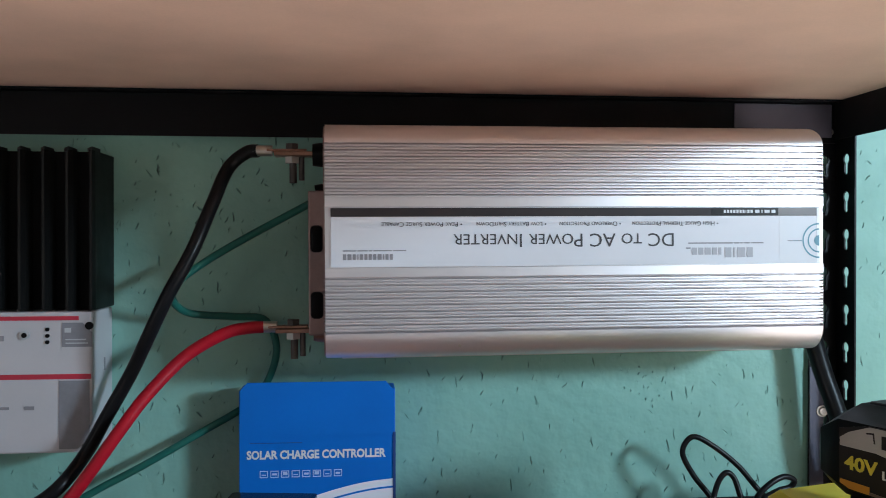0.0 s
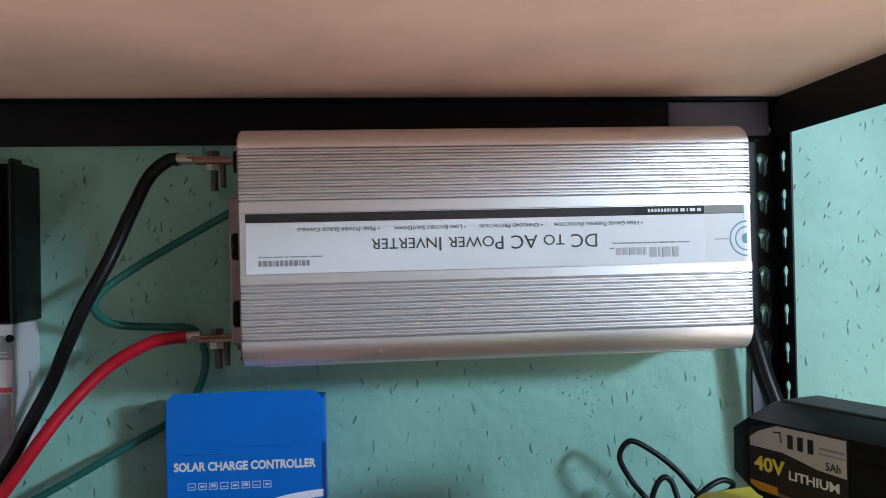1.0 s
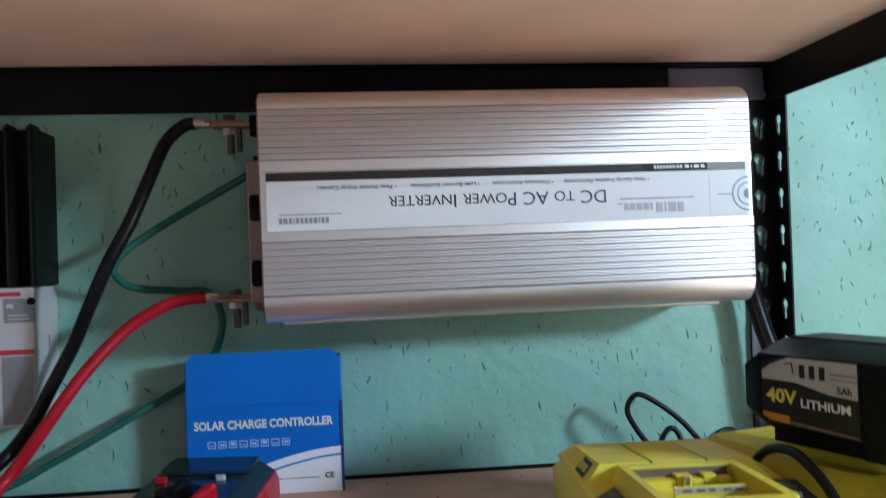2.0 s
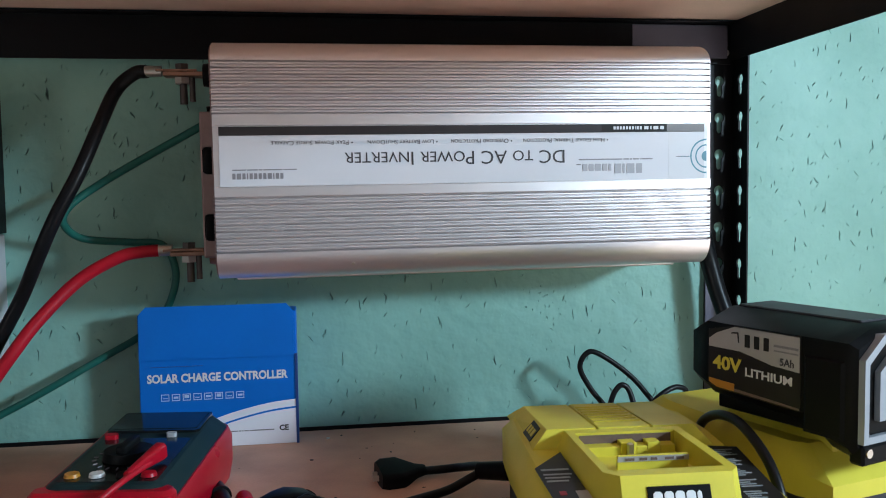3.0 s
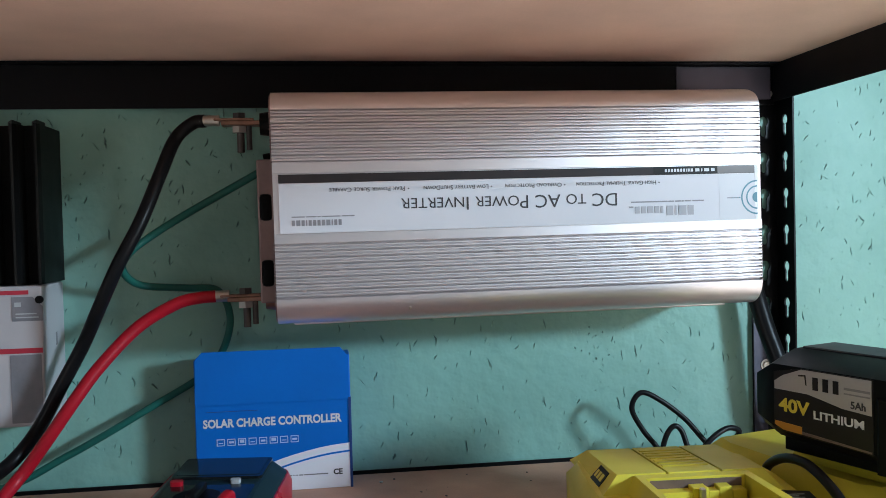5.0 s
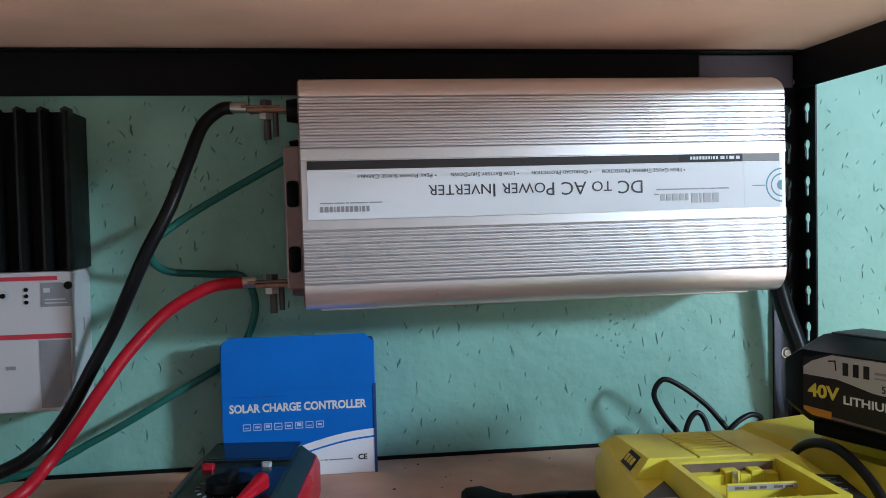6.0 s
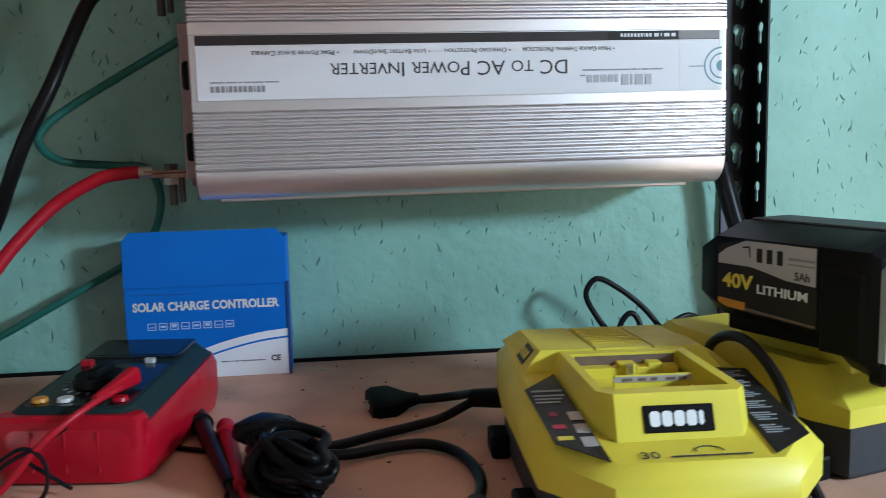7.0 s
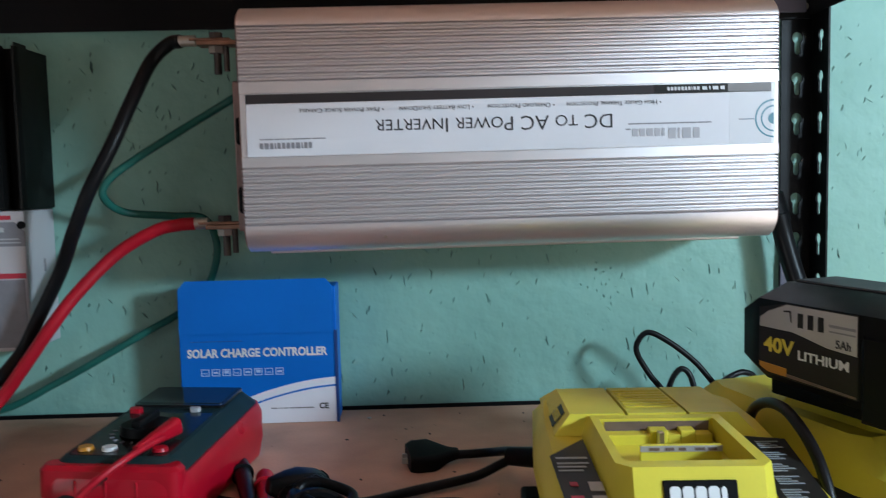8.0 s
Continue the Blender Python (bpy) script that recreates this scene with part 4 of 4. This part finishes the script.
    for y0, y1 in ((0.0455, 0.0515), (0.0540, 0.0590), (0.0615, 0.0660)):
        part("printed_bar", loft([[flank(u, y, d) for u, y in ((0.36, y0), (0.36, y1), (0.68, y1), (0.68, y0))] for d in (0.0010, 0.0014)]), YELLOW_INK, decal)
    # Label panels beside the dock
    for sx, dress in ((-1, True), (1, False)):
        quad = [(0.0865, -0.022), (0.0590, 0.010), (0.0545, -0.140), (0.0825, -0.112)] if dress else [(0.0875, 0.004), (0.0590, 0.012), (0.0460, -0.138), (0.0785, -0.113)]
        rows = [[(sx * x, y, deck(y) + 0.0002) for x, y in quad], [(sx * x, y, deck(y) + 0.0009) for x, y in quad]]
        panel = part("label_panel", loft(rows), DARK_STICKER, t, "dark instruction label")

        def strip(x0, x1, y0, y1, mat, name, text=""):
            x0, x1 = 0.0565 + (x0 - 0.0545) * 1.25, 0.0565 + (x1 - 0.0545) * 1.25
            pts = [(sx * x0, y0), (sx * x1, y0), (sx * x1, y1), (sx * x0, y1)]
            part(name, loft([[(x, y, deck(y) + 0.001) for x, y in pts], [(x, y, deck(y) + 0.0014) for x, y in pts]]), mat, panel, text)
        if dress:
            strip(0.058, 0.0755, -0.028, -0.0255, PALE_PLASTIC, "printed_bar")
            for i in range(3):
                strip(0.058 + 0.002 * i, 0.0755, -0.0365 - 0.006 * i, -0.0345 - 0.006 * i, PALE_PLASTIC, "printed_bar")
            strip(0.0675, 0.0715, -0.0715, -0.0655, RED_PRINT, "indicator_mark", "red indicator mark")
            strip(0.066, 0.0725, -0.0915, -0.0855, RED_PRINT, "indicator_mark", "red indicator mark")
            strip(0.065, 0.073, -0.1085, -0.1035, YELLOW_INK, "indicator_mark", "yellow indicator mark")
            for i in range(3):
                strip(0.0545, 0.0618, -0.079 - 0.02 * i, -0.0655 - 0.02 * i, SILVER_FOIL, "printed_block")
        else:
            for i in range(6):
                d = 0.0019 * i
                for n in range(4):
                    strip(0.0605 - d, 0.0735 - d - 0.0025 * ((i + n) % 3), -0.0135 - 0.0195 * i + 0.0035 * n, -0.0122 - 0.0195 * i + 0.0035 * n, LATCH_GREY, "printed_bar")
    # Name plate on the sloping front of the dock
    zf, zt = deck(f0) - 0.004, 0.1005
    lean = math.degrees(math.atan2(f1 - f0, zt - zf))
    here = pose(off, f0 + (f1 - f0) * 0.5, zf + (zt - zf) * 0.5, -lean, 0, 0)
    plate = block(-0.0225, 0.0225, -0.0012, 0.001, -0.0085, 0.0085, 0.0006, 1)
    plate.transform(here)
    plate = part("name_plate", plate, BLACK_PLASTIC, t, "black name plate with white marks")
    for k in range(5):
        u, w = -0.0188 + 0.0078 * k, 0.0066 if k < 4 else 0.0032
        mark = prism([(u + 0.0016, -0.0048), (u + w - 0.0016, -0.0048), (u + w, -0.0032), (u + w, 0.0032), (u + w - 0.0016, 0.0048), (u + 0.0016, 0.0048), (u, 0.0032), (u, -0.0032)], "y", -0.0017, -0.0010)
        mark.transform(here)
        part("name_mark", mark, WHITE_INK, plate)
    slope = math.degrees(math.atan(0.0857))
    lettering("30", 0.0125, GREY_PLASTIC, t, pose(-0.036, -0.138, deck(-0.138) + 0.0006, slope, 0, 0), "dark printed number")
    bar = loft([[(x, y, deck(y) + h) for x, y in ((-0.018, -0.1370), (0.032, -0.1370), (0.032, -0.1358), (-0.018, -0.1358))] for h in (0.0003, 0.0007)])
    part("printed_bar", bar, GREY_PLASTIC, t)
    clock = hose([(0.008 + 0.0085 * math.cos(a), -0.131 + 0.0085 * math.sin(a), deck(-0.14) + 0.0012) for a in (radians(180 * i / 8) for i in range(9))], 0.0004, 3, 6)
    part("printed_arc", clock, GREY_PLASTIC, t)
    return t


charger((0.353, -0.432, 0), -3.0, 0.092, "yellow battery charger with an empty dock on the shelf", True)
charger((0.536, -0.365, 0), 16, 0.066, "yellow battery charger carrying the black battery", False)

# ---- battery ----
pack = thing("battery_pack", (0.520, -0.396, 0.0845), "black lithium battery pack with silver label on the charger", "battery", turn=20)
HW, HL = 0.056, 0.092


def pack_section(y, inset, low=0.0, high=0.0):
    w = HW - inset
    return [(-w + 0.010, y, 0.004 + low), (w - 0.010, y, 0.004 + low), (w, y, 0.014 + low), (w, y, 0.094 - high), (w - 0.030, y, 0.105 - high), (-w + 0.030, y, 0.105 - high), (-w, y, 0.094 - high), (-w, y, 0.014 + low)]


hull = loft([pack_section(-HL, 0.004, 0.002, 0.004), pack_section(-HL + 0.006, 0.0), pack_section(-HL + 0.026, 0.0, 0.005), pack_section(-HL + 0.045, 0.0, 0.019), pack_section(HL - 0.036, 0.0, 0.024), pack_section(HL - 0.014, 0.005, 0.031, 0.012), pack_section(HL - 0.008, 0.011, 0.040, 0.022)])
part("hull", soften(hull, 0.003, 2, 15), BLACK_PLASTIC, pack, "black moulded battery hull", True)
part("foot_rail", block(-HW + 0.010, HW - 0.010, -HL + 0.03, HL - 0.04, 0.016, 0.0295, 0.001, 1), BLACK_PLASTIC, pack)
part("top_plate", block(-HW + 0.034, HW - 0.034, -HL + 0.02, HL - 0.04, 0.1045, 0.1070, 0.001, 1), GREY_PLASTIC, pack, "dark grey top plate")
part("shoulder", loft([[(-HW - 0.0004, y, z) for y, z in ((-0.047, 0.018), (-HL + 0.008, 0.018), (-HL + 0.008, 0.080), (-0.047, 0.080))], [(-HW - 0.0022, y, z) for y, z in ((-0.050, 0.021), (-HL + 0.011, 0.021), (-HL + 0.011, 0.078), (-0.050, 0.078))]]), BLACK_PLASTIC, pack)
SF = -HW - 0.0006


def side(points, x0, x1):
    return prism(points, "x", x0, x1)


sticker = part("side_label", side([(0.0540, 0.0400), (0.0440, 0.0355), (-0.0440, 0.0325), (-0.0440, 0.0932), (0.0250, 0.0932), (0.0540, 0.0870)], SF, SF + 0.0006), DARK_STICKER, pack, "black side label")
part("silver_field", side([(0.0530, 0.0720), (0.0530, 0.0790), (0.0440, 0.0850), (0.0240, 0.0925), (-0.0430, 0.0925), (-0.0430, 0.0640), (-0.0160, 0.0655), (0.0040, 0.0695), (0.0180, 0.0720)], SF - 0.0004, SF - 0.0001), SILVER_FOIL, sticker, "silver field of the label")
for y in (0.0125, 0.0025, -0.0075):
    part("level_mark", side([(y, 0.0765), (y - 0.0055, 0.0765), (y - 0.0055, 0.0875), (y, 0.0875)], SF - 0.0007, SF - 0.0005), DARK_STICKER, sticker)
part("printed_line", side([(0.0270, 0.0875), (0.0195, 0.0885), (0.0185, 0.0795), (0.0197, 0.0795), (0.0207, 0.0870), (0.0270, 0.0862)], SF - 0.0007, SF - 0.0005), DARK_STICKER, sticker)
part("printed_line", side([(-0.0180, 0.0835), (-0.0420, 0.0835), (-0.0420, 0.0815), (-0.0180, 0.0815)], SF - 0.0007, SF - 0.0005), INK_GREY, sticker)
part("printed_line", side([(-0.0180, 0.0790), (-0.0420, 0.0790), (-0.0420, 0.0778), (-0.0180, 0.0778)], SF - 0.0007, SF - 0.0005), INK_GREY, sticker)
lettering("40V", 0.0160, YELLOW_INK, sticker, pose(SF - 0.0004, 0.0480, 0.0535, 90, 0, -90), "yellow lettering", bold=0.0005, length=0.0325)
lettering("LITHIUM", 0.0100, WHITE_INK, sticker, pose(SF - 0.0004, 0.0125, 0.0520, 90, 0, -90), "pale grey lettering", length=0.048, bold=0.0002)
lettering("5Ah", 0.0085, INK, sticker, pose(SF - 0.0006, -0.0240, 0.0672, 90, 0, -90), "dark lettering", bold=0.0002)
part("orange_bar", side([(0.0530, 0.0400), (0.0440, 0.0365), (0.0240, 0.0360), (0.0240, 0.0425), (0.0530, 0.0435)], SF - 0.0004, SF - 0.0001), ORANGE, sticker)
part("yellow_line", side([(0.0240, 0.0360), (-0.0430, 0.0335), (-0.0430, 0.0350), (0.0240, 0.0385)], SF - 0.0004, SF - 0.0001), BROWN_STICKER, sticker)
# Front end: pale latch frame with a dark grip slot
fy = -HL - 0.0005


def end_frame(d, y0, y1):
    """The outline of the pack's end, drawn in by d."""
    return [[(-HW + 0.004 + d, y, 0.018 + d), (HW - 0.004 - d, y, 0.018 + d), (HW - 0.004 - d, y, 0.082 - d * 0.6), (HW - 0.026 - d * 0.5, y, 0.100 - d), (-HW + 0.026 + d * 0.5, y, 0.100 - d), (-HW + 0.004 + d, y, 0.082 - d * 0.6)] for y in (y0, y1)]


outer, inner = end_frame(0.0, fy + 0.003, fy - 0.005), end_frame(0.0055, fy + 0.003, fy - 0.005)
latch = part("latch_frame", loft([inner[0], outer[0], outer[1], inner[1], inner[0]], close=False), LATCH_GREY, pack, "pale grey latch frame")
part("grip_recess", loft(end_frame(0.0056, fy + 0.002, fy - 0.001)), BLACK_PLASTIC, pack, "dark grip recess")
part("latch_button", soften(loft(end_frame(0.0165, fy - 0.0008, fy - 0.006)), 0.001, 1), LATCH_GREY, pack, "pale grey release button")
part("end_lip", block(-HW + 0.006, HW - 0.006, fy - 0.003, fy + 0.01, 0.0005, 0.0165, 0.002, 1), BLACK_PLASTIC, pack)
part("screw", rod((-HW + 0.012, fy - 0.002, 0.0105), (-HW + 0.012, fy - 0.0045, 0.0105), 0.0035, sides=14), ZINC, pack)

# ---- cords on the shelf ----


def cord(name, points, r, label, mat=RUBBER_BLACK):
    return cable(name, points, r, mat, label)


mains = cord("mains_cable", [(0.202, -0.216, 0.0085), (0.225, -0.21, 0.007), (0.245, -0.222, 0.012), (0.258, -0.258, 0.024), (0.266, -0.29, 0.03)], 0.0044, "black power cord with a flat plug, lying on the shelf")
flat = loft([round_rect(-0.012, 0.012, -0.008, 0.008, 0.004, 0.0), round_rect(-0.0155, 0.0155, -0.0085, 0.0085, 0.004, 0.006), round_rect(-0.0155, 0.0155, -0.0085, 0.0085, 0.004, 0.022), round_rect(-0.0065, 0.0065, -0.0055, 0.0055, 0.004, 0.040), round_rect(-0.0045, 0.0045, -0.0045, 0.0045, 0.004, 0.050)])
way = Vector((0.98, 0.2, 0)).to_track_quat("Z", "Y").to_matrix().to_4x4()
bmesh.ops.transform(flat, matrix=Matrix.Translation(Vector((-0.042, -0.009, 0.001))) @ way @ pose(0, 0, 0, 0, 0, 12) @ Matrix.Diagonal((1.35, 1.1, 1, 1)), verts=flat.verts)
tip = part("plug", flat, BLACK_PLASTIC, mains, "black moulded plug", True)
for dz in (-0.005, 0.005):
    part("prong", block(-0.0475, -0.042, -0.0125 + dz * 1.3, -0.011 + dz * 1.3, -0.0015, 0.004), ZINC, tip)
cord("mains_cable", [(0.098, -0.352, 0.014), (0.128, -0.334, 0.009), (0.165, -0.306, 0.0065), (0.195, -0.29, 0.0065), (0.224, -0.276, 0.008), (0.248, -0.268, 0.016), (0.262, -0.277, 0.026), (0.27, -0.30, 0.03)], 0.0044, "black power cord running to the yellow charger")
lead2 = cord("mains_cable", [(0.105, -0.362, 0.012), (0.142, -0.352, 0.0075), (0.175, -0.338, 0.0065), (0.205, -0.337, 0.0065), (0.226, -0.358, 0.0065), (0.236, -0.395, 0.0065), (0.236, -0.43, 0.0065), (0.228, -0.462, 0.0065)], 0.0046, "black power cord bent round on the shelf")
sock = loft([round_rect(-0.006, 0.006, -0.005, 0.005, 0.003, 0.0), round_rect(-0.0085, 0.0085, -0.006, 0.006, 0.003, 0.01), round_rect(-0.0105, 0.0105, -0.006, 0.006, 0.003, 0.03)])
bmesh.ops.transform(sock, matrix=Matrix.Translation(Vector((0.123, -0.098, -0.0052))) @ Vector((-0.25, -0.97, 0)).to_track_quat("Z", "Y").to_matrix().to_4x4(), verts=sock.verts)
part("connector", sock, GREY_PLASTIC, lead2, "grey moulded connector", True)
relief = thing("strain_relief", (0.266, -0.296, 0.03), "ribbed black cord sleeve at the charger's side", "cord sleeve")
part("sleeve", rod((-0.012, 0.012, -0.002), (0.012, -0.012, 0.004), 0.0085, 0.0095, sides=16), CORD_BLACK, relief, "", True)

bundle = thing("cord_bundle", (0.085, -0.398, 0), "bundled black power cord tied in a tangle on the shelf", "cord")
pick = random.Random(11)
for i in range(15):
    pts = []
    tilt, lift = pick.uniform(-0.7, 0.7), 0.0065 + 0.0022 * i
    swing = pick.uniform(-0.35, 0.35)
    for k in range(9):
        a = 2 * math.pi * k / 8 + i * 0.5
        rx, ry = 0.018 + pick.uniform(-0.009, 0.008), 0.040 + pick.uniform(-0.016, 0.010)
        x, y = rx * math.cos(a), ry * math.sin(a)
        x, y = x * math.cos(swing) - y * math.sin(swing), x * math.sin(swing) + y * math.cos(swing)
        pts.append((x * 0.9 - y * 0.45 + 0.002 + 0.0009 * i, x * 0.3 + y * 0.90 - 0.0012 * i, max(0.006, lift + 0.010 * math.sin(a + tilt * 3) + pick.uniform(-0.003, 0.003))))
    part("coil", hose(pts, 0.0042, 7, 10), CORD_BLACK, bundle, "", True)
band = [(0.006 + 0.024 * math.cos(a), -0.012 + 0.008 * math.cos(a), 0.025 + 0.021 * math.sin(a)) for a in (2 * math.pi * k / 10 for k in range(11))]
part("tie_wrap", hose(band, 0.0042, 5, 8), CORD_BLACK, bundle, "black tie wrap", True)
plug_rings = [round_rect(-0.013, 0.013, -0.011, 0.011, 0.008, 0.0), round_rect(-0.0165, 0.0165, -0.0135, 0.0135, 0.009, 0.005), round_rect(-0.0175, 0.0175, -0.014, 0.014, 0.009, 0.022), round_rect(-0.013, 0.013, -0.011, 0.011, 0.007, 0.034), round_rect(-0.006, 0.006, -0.006, 0.006, 0.004, 0.048)]
block_plug = loft(plug_rings)
bmesh.ops.transform(block_plug, matrix=pose(0.006, 0.056, 0.026, 78, 0, -62), verts=block_plug.verts)
part("plug", soften(block_plug, 0.0015, 2), CORD_BLACK, bundle, "black mains plug", True)

cord("looped_cable", [(0.40, -0.20, 0.02), (0.44, -0.12, 0.006), (0.458, -0.075, 0.02), (0.437, -0.067, 0.05), (0.4235, -0.066, 0.078), (0.436, -0.066, 0.0965), (0.46, -0.068, 0.086), (0.49, -0.072, 0.062), (0.513, -0.078, 0.034), (0.53, -0.09, 0.016), (0.55, -0.10, 0.008), (0.575, -0.11, 0.012), (0.60, -0.13, 0.006)], 0.0034, "thin black cord standing in a loop against the wall")
cord("looped_cable", [(0.444, -0.10, 0.006), (0.453, -0.088, 0.028), (0.461, -0.085, 0.048), (0.471, -0.084, 0.057), (0.480, -0.085, 0.050), (0.486, -0.092, 0.028), (0.492, -0.104, 0.02), (0.500, -0.106, 0.036), (0.516, -0.104, 0.049), (0.534, -0.10, 0.055), (0.548, -0.097, 0.050), (0.545, -0.094, 0.041), (0.528, -0.096, 0.037), (0.508, -0.098, 0.026), (0.50, -0.11, 0.010), (0.52, -0.13, 0.005)], 0.0034, "thin black cord tangled behind the chargers")
arc_lead = cord("arched_cable", [(0.452, -0.325, 0.05), (0.449, -0.345, 0.076), (0.446, -0.366, 0.0905), (0.445, -0.392, 0.1005), (0.445, -0.422, 0.1035), (0.445, -0.45, 0.097), (0.445, -0.473, 0.086), (0.445, -0.487, 0.073), (0.446, -0.497, 0.055), (0.45, -0.505, 0.03), (0.46, -0.51, 0.006)], 0.0042, "black cord arching between the two chargers")

# ---- crumbs on the lower shelf ----
crumbs = bmesh.new()
pick = random.Random(5)
for i in range(46):
    x, y, s = pick.uniform(-0.25, 0.3), pick.uniform(-0.42, -0.03), pick.uniform(0.0006, 0.0017)
    bmesh.ops.create_icosphere(crumbs, subdivisions=1, radius=s, matrix=Matrix.Translation((x, y, s * 0.4)) @ pose(0, 0, 0, 0, 0, pick.uniform(0, 180)) @ Matrix.Diagonal((pick.uniform(0.8, 2.0), 1, 0.6, 1)))
tagged(part("crumbs", crumbs, DARK_BOLT), "dark crumbs and dust scattered on the shelf", "debris", kind="stuff")
chip = bmesh.new()
bmesh.ops.create_icosphere(chip, subdivisions=1, radius=0.0024, matrix=pose(0.112, -0.05, 0.0012, 0, 0, 30) @ Matrix.Diagonal((1.2, 0.8, 0.6, 1)))
tagged(part("paint_chip", chip, OFF_WHITE), "white paint chip lying on the shelf", "debris")
